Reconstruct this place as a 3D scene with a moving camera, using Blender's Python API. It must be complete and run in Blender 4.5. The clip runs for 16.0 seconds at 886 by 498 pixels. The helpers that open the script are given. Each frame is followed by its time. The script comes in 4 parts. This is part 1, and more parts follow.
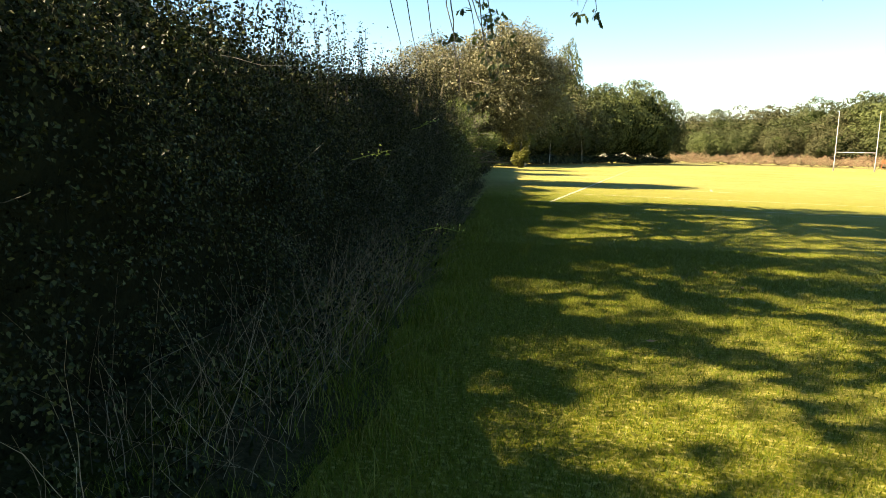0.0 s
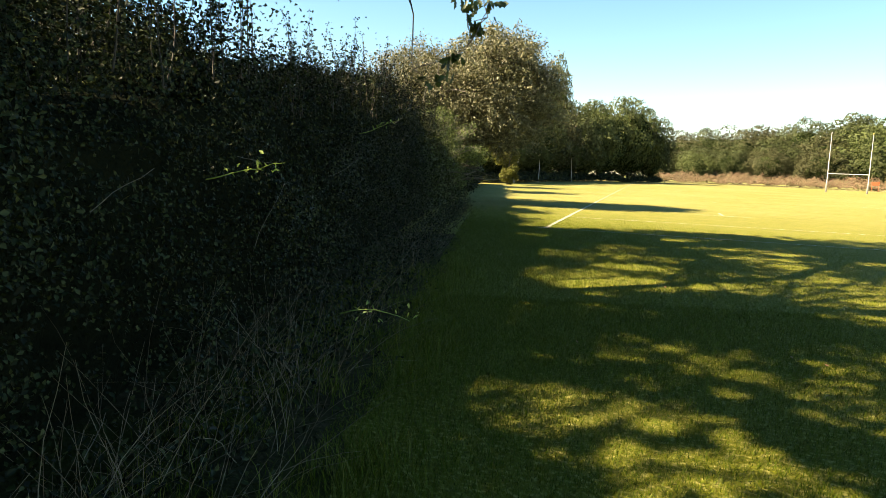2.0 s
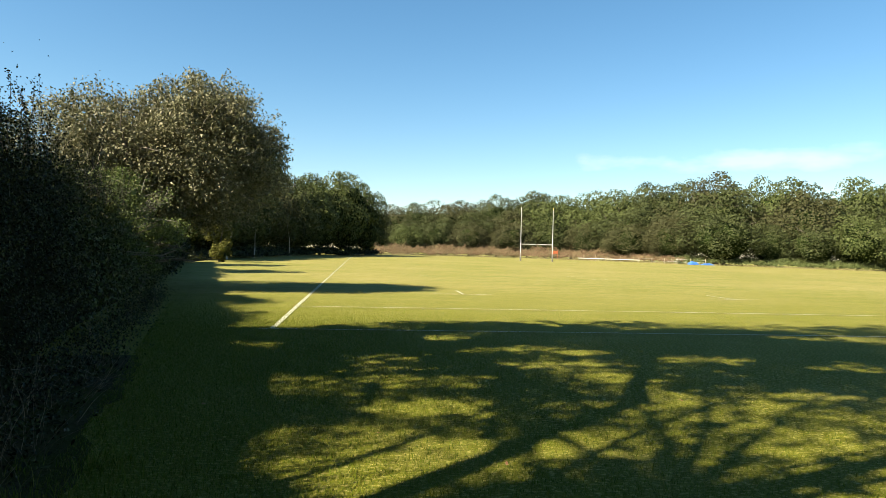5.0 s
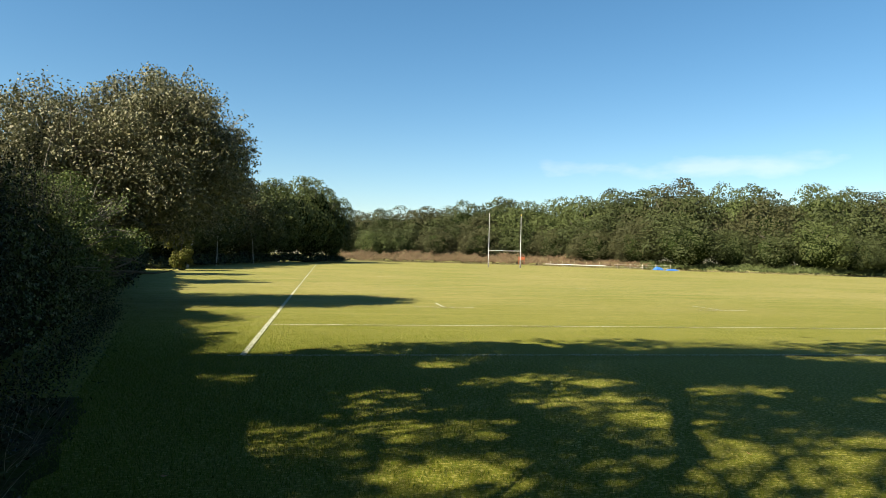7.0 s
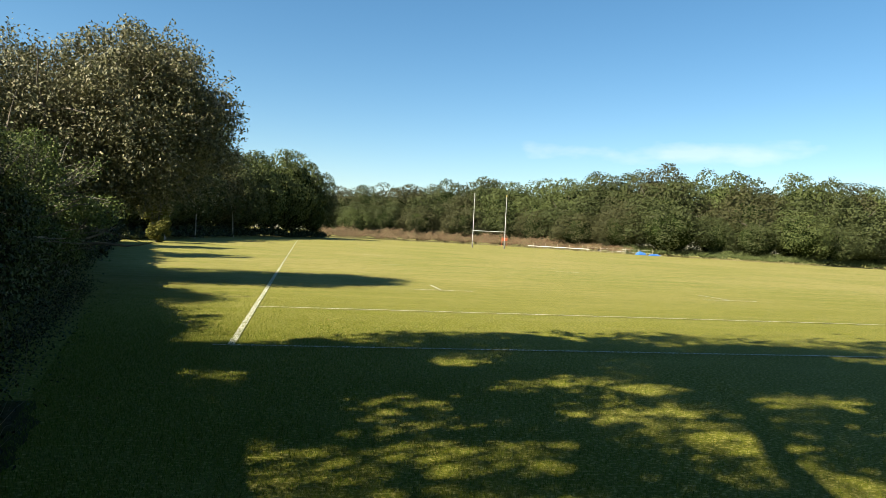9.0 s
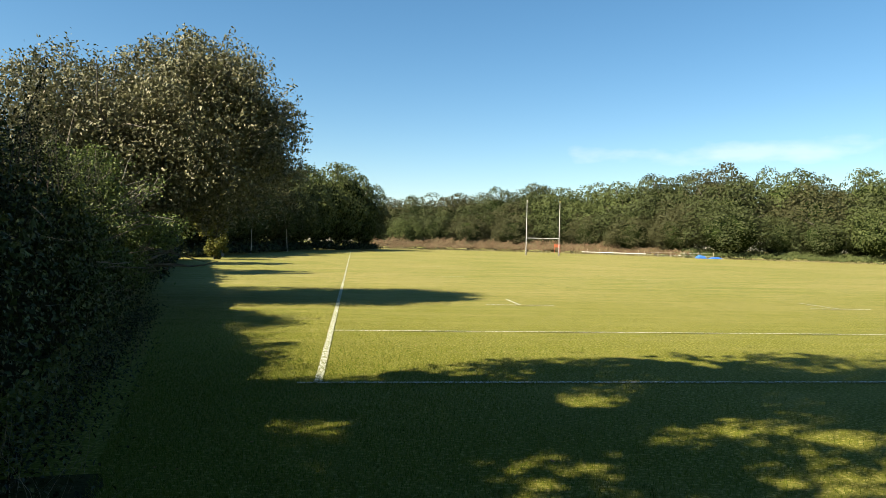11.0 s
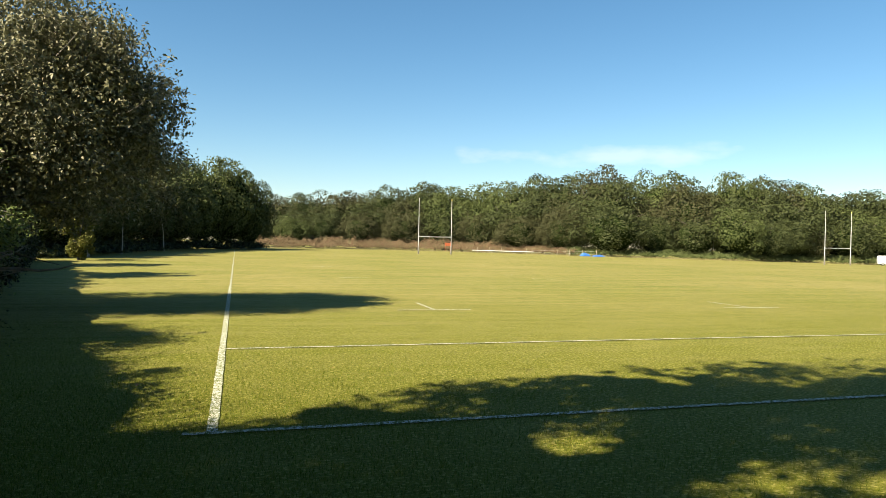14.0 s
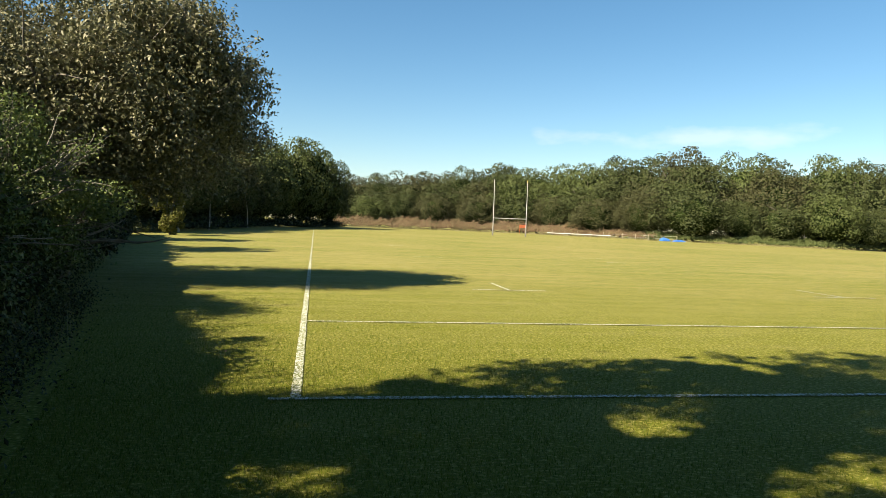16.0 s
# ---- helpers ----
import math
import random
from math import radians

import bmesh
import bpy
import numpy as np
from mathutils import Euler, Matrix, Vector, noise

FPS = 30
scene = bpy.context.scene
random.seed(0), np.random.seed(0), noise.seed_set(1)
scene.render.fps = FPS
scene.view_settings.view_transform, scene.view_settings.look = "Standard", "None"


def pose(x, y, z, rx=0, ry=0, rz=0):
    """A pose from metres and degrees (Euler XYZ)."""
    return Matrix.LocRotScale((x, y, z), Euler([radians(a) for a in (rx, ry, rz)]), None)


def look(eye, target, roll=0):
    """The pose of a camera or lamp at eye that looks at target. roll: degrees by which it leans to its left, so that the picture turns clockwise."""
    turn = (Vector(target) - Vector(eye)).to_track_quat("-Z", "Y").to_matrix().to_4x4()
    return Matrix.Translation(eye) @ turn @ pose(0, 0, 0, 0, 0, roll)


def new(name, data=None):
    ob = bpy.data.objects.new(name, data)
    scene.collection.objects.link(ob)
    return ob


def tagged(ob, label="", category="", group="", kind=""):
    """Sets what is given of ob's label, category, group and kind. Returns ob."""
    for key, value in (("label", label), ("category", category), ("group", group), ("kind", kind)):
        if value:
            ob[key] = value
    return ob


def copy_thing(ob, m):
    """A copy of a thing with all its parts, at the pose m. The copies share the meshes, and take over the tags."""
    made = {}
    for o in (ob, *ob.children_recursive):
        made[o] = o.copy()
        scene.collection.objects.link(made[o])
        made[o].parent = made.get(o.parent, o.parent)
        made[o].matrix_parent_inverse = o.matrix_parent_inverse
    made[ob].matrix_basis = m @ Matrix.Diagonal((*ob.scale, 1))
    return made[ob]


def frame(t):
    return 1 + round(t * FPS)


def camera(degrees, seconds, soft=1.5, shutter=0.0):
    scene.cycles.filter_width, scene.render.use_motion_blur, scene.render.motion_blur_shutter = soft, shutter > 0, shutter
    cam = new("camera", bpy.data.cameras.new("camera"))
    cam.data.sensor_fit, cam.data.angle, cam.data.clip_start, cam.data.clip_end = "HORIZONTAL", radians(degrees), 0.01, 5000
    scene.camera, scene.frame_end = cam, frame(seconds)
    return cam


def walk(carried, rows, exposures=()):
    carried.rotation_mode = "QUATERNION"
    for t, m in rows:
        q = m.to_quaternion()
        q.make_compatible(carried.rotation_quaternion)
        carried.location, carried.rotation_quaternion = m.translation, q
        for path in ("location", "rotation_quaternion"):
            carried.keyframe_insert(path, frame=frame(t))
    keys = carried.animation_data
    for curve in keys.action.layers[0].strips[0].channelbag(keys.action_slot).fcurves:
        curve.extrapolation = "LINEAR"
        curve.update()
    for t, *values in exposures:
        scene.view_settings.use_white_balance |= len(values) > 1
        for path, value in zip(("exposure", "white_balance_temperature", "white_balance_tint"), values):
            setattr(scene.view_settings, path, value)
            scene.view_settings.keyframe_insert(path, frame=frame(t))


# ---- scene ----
cam = camera(67.2, 16.0, soft=0.8)
PATH = [
    (0, (3.426, -19.685, 1.399), (2.786, -17.812, 1.111), 1.4),
    (0.5, (3.245, -18.878, 1.399), (2.609, -16.993, 1.192), 3.9),
    (1, (3.141, -18.231, 1.383), (2.546, -16.337, 1.135), 1.4),
    (1.5, (2.856, -17.395, 1.397), (2.322, -15.481, 1.172), 2.1),
    (2, (2.667, -16.662, 1.412), (2.061, -14.771, 1.169), 2.3),
    (2.5, (2.399, -15.88, 1.407), (1.832, -13.966, 1.276), 1.8),
    (3, (2.285, -15.156, 1.43), (1.724, -13.241, 1.304), 1.1),
    (3.5, (2.159, -14.382, 1.421), (1.697, -12.44, 1.308), 2.4),
    (4, (2.028, -13.767, 1.462), (1.565, -11.827, 1.318), 2.1),
    (4.5, (1.928, -13.136, 1.504), (2.047, -11.139, 1.488), 1.8),
    (7, (1.489, -11.254, 1.7), (1.801, -9.279, 1.721), 1.3),
    (7.5, (1.437, -10.917, 1.686), (1.78, -8.946, 1.672), 2.0),
    (8, (1.339, -10.5, 1.638), (1.644, -8.523, 1.601), 2.6),
    (8.5, (1.172, -10.134, 1.641), (1.485, -8.161, 1.549), 3.8),
    (9, (1.127, -9.797, 1.706), (1.5, -7.833, 1.666), 2.9),
    (11.5, (0.422, -7.855, 1.777), (0.599, -5.863, 1.759), 2.2),
    (12, (0.351, -7.435, 1.806), (0.519, -5.442, 1.784), 4.4),
    (12.5, (0.277, -6.911, 1.745), (0.588, -4.935, 1.721), 1.0),
    (13, (0.379, -6.556, 1.748), (0.858, -4.614, 1.708), 2.8),
    (13.5, (0.343, -6.372, 1.777), (0.847, -4.437, 1.776), 1.4),
    (14, (0.294, -6.294, 1.747), (0.852, -4.374, 1.731), 1.2),
    (14.5, (0.243, -6.172, 1.669), (0.682, -4.221, 1.644), 1.3),
    (15, (0.249, -6.185, 1.678), (0.59, -4.216, 1.602), 1.6),
    (15.5, (0.263, -6.358, 1.724), (0.594, -4.388, 1.641), 2.3),
    (16, (0.245, -6.318, 1.702), (0.589, -4.349, 1.624), 2.2),
]
walk(cam, [(t, look(eye, target, roll)) for t, eye, target, roll in PATH],
     [(0.0, 2.75, 8600, 14), (1.0, 2.7, 8500, 14), (2.0, 2.6, 8200, 13), (3.0, 2.45, 7800, 12), (4.0, 2.3, 7500, 11), (4.5, 2.12, 7300, 10), (7.0, 1.66, 6800, 9),
      (9.0, 1.7, 6800, 9), (12.0, 1.75, 7000, 10), (16.0, 1.74, 7100, 10)])

# ---- light ----
SUN_EL, SUN_TO = radians(41), Vector((-0.90, -0.42, 0)).normalized()
world = bpy.data.worlds.new("sky")
scene.world = world
world.use_nodes = True
wt = world.node_tree
wt.nodes.clear()
sky = wt.nodes.new("ShaderNodeTexSky")
sky.sky_type, sky.sun_disc = "NISHITA", False
sky.sun_elevation, sky.sun_rotation = SUN_EL, math.atan2(SUN_TO.x, SUN_TO.y)
sky.air_density, sky.dust_density, sky.ozone_density = 1.0, 0.25, 3.0
wbg = wt.nodes.new("ShaderNodeBackground")
wbg.inputs["Strength"].default_value = 0.05
whue = wt.nodes.new("ShaderNodeHueSaturation")
whue.inputs["Saturation"].default_value, whue.inputs["Hue"].default_value = 1.22, 0.493
wout = wt.nodes.new("ShaderNodeOutputWorld")
# a low bank of small white clouds over the wood, thin haze elsewhere along the horizon
wco = wt.nodes.new("ShaderNodeTexCoord")
wturn, wsize, wmap = (wt.nodes.new("ShaderNodeMapping") for _ in range(3))
wturn.inputs["Rotation"].default_value = (0, 0, radians(31))
wsize.inputs["Location"].default_value = (0, 0, -0.132 / 0.03)
wsize.inputs["Scale"].default_value = (1 / 0.3, 0, 1 / 0.03)
wmap.inputs["Scale"].default_value = (6, 6, 17)
wlen = wt.nodes.new("ShaderNodeVectorMath")
wlen.operation = "LENGTH"
wfade = wt.nodes.new("ShaderNodeMapRange")
wfade.inputs["To Min"].default_value, wfade.inputs["To Max"].default_value = 0.3, -0.25
wno = wt.nodes.new("ShaderNodeTexNoise")
wno.inputs["Scale"].default_value, wno.inputs["Detail"].default_value = 1.9, 7
wadd = wt.nodes.new("ShaderNodeMath")
wadd.operation = "ADD"
wramp = wt.nodes.new("ShaderNodeMapRange")
wramp.inputs["From Min"].default_value, wramp.inputs["From Max"].default_value = 0.52, 0.8
wramp.inputs["To Max"].default_value = 0.24
wmix = wt.nodes.new("ShaderNodeMixRGB")
wmix.inputs[2].default_value = (8.6, 8.2, 8.4, 1)
for a, b in ((wco.outputs["Generated"], wturn.inputs[0]), (wturn.outputs[0], wsize.inputs[0]), (wsize.outputs[0], wlen.inputs[0]), (wlen.outputs["Value"], wfade.inputs["Value"]),
             (wco.outputs["Generated"], wmap.inputs[0]), (wmap.outputs[0], wno.inputs["Vector"]), (wno.outputs["Fac"], wadd.inputs[0]), (wfade.outputs[0], wadd.inputs[1]),
             (wadd.outputs[0], wramp.inputs["Value"]), (wramp.outputs[0], wmix.inputs[0]), (sky.outputs[0], whue.inputs["Color"]), (whue.outputs[0], wmix.inputs[1]),
             (wmix.outputs[0], wbg.inputs["Color"]), (wbg.outputs[0], wout.inputs["Surface"])):
    wt.links.new(a, b)
sun = new("sun", bpy.data.lights.new("sun", "SUN"))
sun.data.energy, sun.data.angle, sun.data.color = 5.0, radians(0.53), (1.0, 0.91, 0.74)
sun.matrix_world = look((SUN_TO * 60) + Vector((0, 0, 60 * math.tan(SUN_EL))), (0, 0, 0))


# ---- materials ----
def mat(name, colors, scale=8.0, rough=0.7, bump=0.0, bump_scale=60.0, metal=0.0, translucent=0.0, island=False, second=None, coords="Object", spec=0.5):
    """colors: two or three base colours mixed by noise; second: a coarse stain colour; island: the mix varies from piece to piece."""
    m = bpy.data.materials.new(name)
    m.use_nodes = True
    nt = m.node_tree
    b = nt.nodes["Principled BSDF"]
    b.inputs["Roughness"].default_value, b.inputs["Metallic"].default_value = rough, metal
    b.inputs["Specular IOR Level"].default_value = spec
    co = nt.nodes.new("ShaderNodeTexCoord")
    ramp = nt.nodes.new("ShaderNodeValToRGB")
    els = ramp.color_ramp.elements
    while len(els) < len(colors):
        els.new(0.5)
    for k, c in enumerate(colors):
        els[k].position = 0.25 + 0.5 * k / max(1, len(colors) - 1) if not island else k / max(1, len(colors) - 1)
        els[k].color = (*c, 1)
    if island:
        geo = nt.nodes.new("ShaderNodeNewGeometry")
        nt.links.new(geo.outputs["Random Per Island"], ramp.inputs[0])
    else:
        no = nt.nodes.new("ShaderNodeTexNoise")
        no.inputs["Scale"].default_value, no.inputs["Detail"].default_value = scale, 8
        nt.links.new(co.outputs[coords], no.inputs["Vector"])
        nt.links.new(no.outputs["Fac"], ramp.inputs[0])
    out = ramp.outputs[0]
    if second:
        n2 = nt.nodes.new("ShaderNodeTexNoise")
        n2.inputs["Scale"].default_value, n2.inputs["Detail"].default_value = second[1], 3
        nt.links.new(co.outputs[coords], n2.inputs["Vector"])
        r2 = nt.nodes.new("ShaderNodeValToRGB")
        r2.color_ramp.elements[0].position, r2.color_ramp.elements[1].position = 0.42, 0.68
        nt.links.new(n2.outputs["Fac"], r2.inputs[0])
        mx = nt.nodes.new("ShaderNodeMixRGB")
        mx.inputs[2].default_value = (*second[0], 1)
        nt.links.new(r2.outputs[0], mx.inputs[0])
        nt.links.new(out, mx.inputs[1])
        out = mx.outputs[0]
    nt.links.new(out, b.inputs["Base Color"])
    if bump:
        nb = nt.nodes.new("ShaderNodeTexNoise")
        nb.inputs["Scale"].default_value, nb.inputs["Detail"].default_value = bump_scale, 6
        nt.links.new(co.outputs[coords], nb.inputs["Vector"])
        bp = nt.nodes.new("ShaderNodeBump")
        bp.inputs["Strength"].default_value, bp.inputs["Distance"].default_value = bump, 0.03
        nt.links.new(nb.outputs["Fac"], bp.inputs["Height"])
        nt.links.new(bp.outputs[0], b.inputs["Normal"])
    if translucent:
        tr = nt.nodes.new("ShaderNodeBsdfTranslucent")
        nt.links.new(out, tr.inputs["Color"])
        ms = nt.nodes.new("ShaderNodeMixShader")
        ms.inputs[0].default_value = translucent
        nt.links.new(b.outputs[0], ms.inputs[1])
        nt.links.new(tr.outputs[0], ms.inputs[2])
        nt.links.new(ms.outputs[0], nt.nodes["Material Output"].inputs["Surface"])
    return m


M_LAWN = mat("mown_grass", [(0.058, 0.076, 0.008), (0.098, 0.116, 0.014), (0.14, 0.15, 0.03)], scale=5.0, rough=0.9, bump=0.55, bump_scale=70, second=((0.19, 0.168, 0.055), 0.07), spec=0.08)


def add_streaks(m, colour, scale, lo, hi):
    """Straw-coloured streaks left by mowing across the field."""
    nt = m.node_tree
    b = nt.nodes["Principled BSDF"]
    old = b.inputs["Base Color"].links[0].from_socket
    co, mp, no, rp, mx = (nt.nodes.new(k) for k in ("ShaderNodeTexCoord", "ShaderNodeMapping", "ShaderNodeTexNoise", "ShaderNodeValToRGB", "ShaderNodeMixRGB"))
    mp.inputs["Scale"].default_value = scale
    mp.inputs["Rotation"].default_value = (0, 0, 0.05)
    no.inputs["Scale"].default_value, no.inputs["Detail"].default_value = 1.0, 5
    rp.color_ramp.elements[0].position, rp.color_ramp.elements[1].position = lo, hi
    mx.inputs[2].default_value = (*colour, 1)
    for p, q in ((co.outputs["Object"], mp.inputs[0]), (mp.outputs[0], no.inputs["Vector"]), (no.outputs["Fac"], rp.inputs[0]),
                 (rp.outputs[0], mx.inputs[0]), (old, mx.inputs[1]), (mx.outputs[0], b.inputs["Base Color"])):
        nt.links.new(p, q)


add_streaks(M_LAWN, (0.245, 0.205, 0.09), (0.14, 2.0, 1), 0.4, 0.78)
add_streaks(M_LAWN, (0.09, 0.112, 0.012), (0.06, 0.45, 1), 0.52, 0.95)


def green_margin(m, colour, y0, y1):
    """The lawn outside the pitch is lusher; it turns drier on the pitch."""
    nt = m.node_tree
    b = nt.nodes["Principled BSDF"]
    old = b.inputs["Base Color"].links[0].from_socket
    co, sp, no, ad, mr, mx, nf, rf = (nt.nodes.new(k) for k in ("ShaderNodeTexCoord", "ShaderNodeSeparateXYZ", "ShaderNodeTexNoise", "ShaderNodeMath", "ShaderNodeMapRange",
                                                        "ShaderNodeMixRGB", "ShaderNodeTexNoise", "ShaderNodeMixRGB"))
    no.inputs["Scale"].default_value = 0.35
    nf.inputs["Scale"].default_value, nf.inputs["Detail"].default_value, nf.inputs["Roughness"].default_value = 16, 10, 0.78
    ad.operation = "MULTIPLY_ADD"
    ad.inputs[1].default_value = 7.0
    mr.inputs["From Min"].default_value, mr.inputs["From Max"].default_value = y0, y1
    mr.inputs["To Min"].default_value, mr.inputs["To Max"].default_value = 1.0, 0.0
    rf.inputs[1].default_value, rf.inputs[2].default_value = (*[c * 0.25 for c in colour], 1), (*[c * 1.85 for c in colour], 1)
    for p, q in ((co.outputs["Object"], sp.inputs[0]), (co.outputs["Object"], no.inputs["Vector"]), (co.outputs["Object"], nf.inputs["Vector"]), (nf.outputs["Fac"], rf.inputs[0]),
                 (no.outputs["Fac"], ad.inputs[0]), (sp.outputs["Y"], ad.inputs[2]), (ad.outputs[0], mr.inputs["Value"]),
                 (mr.outputs[0], mx.inputs[0]), (old, mx.inputs[1]), (rf.outputs[0], mx.inputs[2]), (mx.outputs[0], b.inputs["Base Color"])):
        nt.links.new(p, q)


add_streaks(M_LAWN, (0.2, 0.178, 0.065), (0.1, 1.3, 1), 0.45, 0.9)
add_streaks(M_LAWN, (0.06, 0.075, 0.012), (1.2, 9.0, 1), 0.5, 0.72)
add_streaks(M_LAWN, (0.26, 0.22, 0.1), (2.5, 5.0, 1), 0.54, 0.8)
green_margin(M_LAWN, (0.086, 0.092, 0.008), 1.0, 24.0)
add_streaks(M_LAWN, (0.16, 0.15, 0.04), (0.5, 0.7, 1), 0.52, 0.95)
add_streaks(M_LAWN, (0.035, 0.048, 0.004), (34, 34, 1), 0.54, 0.72)
add_streaks(M_LAWN, (0.25, 0.225, 0.07), (22, 30, 1), 0.5, 0.7)
for ramp_node in [n for n in M_LAWN.node_tree.nodes if n.type == "VALTORGB" and len(n.color_ramp.elements) == 3]:
    for el, at in zip(ramp_node.color_ramp.elements, (0.37, 0.5, 0.62)):
        el.position = at
M_BLADE = mat("grass_blades", [(0.038, 0.062, 0.0025), (0.068, 0.1, 0.0045), (0.105, 0.127, 0.01), (0.2, 0.18, 0.048)], island=True, rough=0.55, translucent=0.25, spec=0.12)
M_SOIL = mat("hedge_bottom_soil", [(0.02, 0.018, 0.009), (0.034, 0.03, 0.014), (0.055, 0.045, 0.024)], scale=14, rough=0.95, bump=1.0, bump_scale=40, spec=0.05, second=((0.03, 0.038, 0.006), 1.5))
M_DRY = mat("dry_stalks", [(0.08, 0.055, 0.032), (0.15, 0.11, 0.066), (0.24, 0.19, 0.12)], island=True, rough=0.7)
M_PAINT = mat("line_marking", [(0.12, 0.14, 0.045), (0.28, 0.29, 0.2), (0.5, 0.5, 0.44)], scale=38, rough=0.9, bump=0.6, bump_scale=90, spec=0.05)
M_PAINT_THIN = mat("worn_line_marking", [(0.12, 0.14, 0.04), (0.3, 0.31, 0.2), (0.52, 0.52, 0.45)], scale=30, rough=0.9, bump=0.5, bump_scale=60)
M_PAINT_WORN = mat("faint_line_marking", [(0.1, 0.115, 0.035), (0.24, 0.25, 0.17), (0.42, 0.42, 0.36)], scale=30, rough=0.9, bump=0.5, bump_scale=60, spec=0.05)
for paint in (M_PAINT, M_PAINT_THIN, M_PAINT_WORN):
    for ramp_node in [n for n in paint.node_tree.nodes if n.type == "VALTORGB"]:
        for el, at in zip(ramp_node.color_ramp.elements, (0.4, 0.5, 0.6)):
            el.position = at
# leaf colours darkened below hawthorn's own, to hold the hedge face's deep shade
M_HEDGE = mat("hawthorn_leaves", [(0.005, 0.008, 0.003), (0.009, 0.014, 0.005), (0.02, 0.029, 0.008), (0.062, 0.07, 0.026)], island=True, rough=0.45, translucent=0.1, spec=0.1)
# hedge leaves in a lighter copy: sunlight put into the colour of one stretch
M_HEDGE_SUNLIT = mat("sunlit_hedge_leaves", [(0.014, 0.021, 0.006), (0.03, 0.043, 0.012), (0.052, 0.068, 0.02), (0.085, 0.1, 0.034)], island=True, rough=0.5, translucent=0.12, spec=0.15)
M_HEDGE_CORE = mat("hedge_inner_shade", [(0.007, 0.009, 0.005), (0.014, 0.016, 0.008)], scale=9, rough=1.0, bump=1.0, bump_scale=25, spec=0.02)
M_SPRIG = mat("fresh_sprig_leaves", [(0.22, 0.3, 0.05), (0.32, 0.4, 0.1)], island=True, rough=0.45, translucent=0.4)
M_OLIVE = mat("olive_leaves", [(0.048, 0.052, 0.023), (0.085, 0.087, 0.039), (0.13, 0.128, 0.062), (0.24, 0.224, 0.14)], island=True, rough=0.5, translucent=0.16, spec=0.2)
M_OAK = mat("oak_leaves", [(0.03, 0.05, 0.012), (0.05, 0.075, 0.018), (0.08, 0.1, 0.028)], island=True, rough=0.5, translucent=0.3)
M_WOOD_A = mat("far_oak_crown", [(0.034, 0.044, 0.015), (0.043, 0.054, 0.018), (0.058, 0.068, 0.024)], island=True, rough=0.6, translucent=0.12, spec=0.15)
M_WOOD_B = mat("far_ash_crown", [(0.045, 0.06, 0.018), (0.058, 0.074, 0.022), (0.076, 0.091, 0.03)], island=True, rough=0.6, translucent=0.12, spec=0.15)
M_WOOD_C = mat("far_brown_crown", [(0.036, 0.039, 0.015), (0.046, 0.049, 0.019), (0.062, 0.06, 0.026)], island=True, rough=0.6, translucent=0.12, spec=0.15)
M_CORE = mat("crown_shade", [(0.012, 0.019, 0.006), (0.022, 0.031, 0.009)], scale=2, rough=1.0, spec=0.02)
M_BARK = mat("bark", [(0.05, 0.042, 0.032), (0.1, 0.085, 0.065), (0.15, 0.135, 0.11)], scale=9, rough=0.9, bump=0.8, bump_scale=40)
M_TWIG = mat("grey_twig_bark", [(0.1, 0.09, 0.075), (0.17, 0.155, 0.13)], scale=5, rough=0.8)
M_STEM = mat("dark_stem_bark", [(0.025, 0.019, 0.012), (0.05, 0.038, 0.025)], scale=8, rough=0.85)
M_PALE = mat("pale_bark", [(0.22, 0.21, 0.18), (0.36, 0.34, 0.3), (0.2, 0.18, 0.15)], scale=6, rough=0.8, bump=0.4)
M_BRACKEN = mat("rusty_bracken", [(0.07, 0.04, 0.018), (0.115, 0.06, 0.03), (0.14, 0.1, 0.048), (0.06, 0.068, 0.02)], island=True, rough=0.8)
M_BRAMBLE = mat("bramble_leaves", [(0.05, 0.06, 0.013), (0.085, 0.093, 0.021), (0.13, 0.122, 0.035)], island=True, rough=0.6, translucent=0.15)
M_ELDER = mat("elder_leaves", [(0.04, 0.06, 0.014), (0.075, 0.105, 0.024), (0.12, 0.15, 0.042)], island=True, rough=0.5, translucent=0.15, spec=0.2)
M_LIME = mat("yellow_green_leaves", [(0.06, 0.07, 0.012), (0.11, 0.115, 0.022), (0.18, 0.165, 0.045)], island=True, rough=0.6, translucent=0.3, spec=0.2)
M_STRAW = mat("straw_verge", [(0.15, 0.135, 0.055), (0.22, 0.19, 0.09), (0.1, 0.105, 0.03)], island=True, rough=0.9)
M_POST = mat("white_post_paint", [(0.3, 0.3, 0.3), (0.42, 0.42, 0.41)], scale=3, rough=0.4)
M_PAD = mat("grey_post_sleeve", [(0.13, 0.12, 0.11), (0.2, 0.19, 0.17)], scale=4, rough=0.7)
M_YELLOW = mat("yellow_tip", [(0.55, 0.42, 0.08), (0.62, 0.5, 0.12)], scale=4, rough=0.5)
M_WHITE = mat("white_plastic", [(0.4, 0.4, 0.37), (0.5, 0.5, 0.46)], scale=2, rough=0.5)
M_TARP = mat("blue_tarpaulin", [(0.02, 0.09, 0.33), (0.03, 0.14, 0.42)], scale=2, rough=0.45, bump=0.4, bump_scale=4)
M_ORANGE = mat("orange_barrier", [(0.32, 0.07, 0.025), (0.4, 0.11, 0.04)], scale=3, rough=0.5)
M_VAN = mat("white_van_paint", [(0.74, 0.75, 0.76), (0.8, 0.8, 0.8)], scale=1.5, rough=0.25)
M_GLASS = mat("dark_car_glass", [(0.015, 0.018, 0.02), (0.03, 0.035, 0.04)], scale=1, rough=0.08)
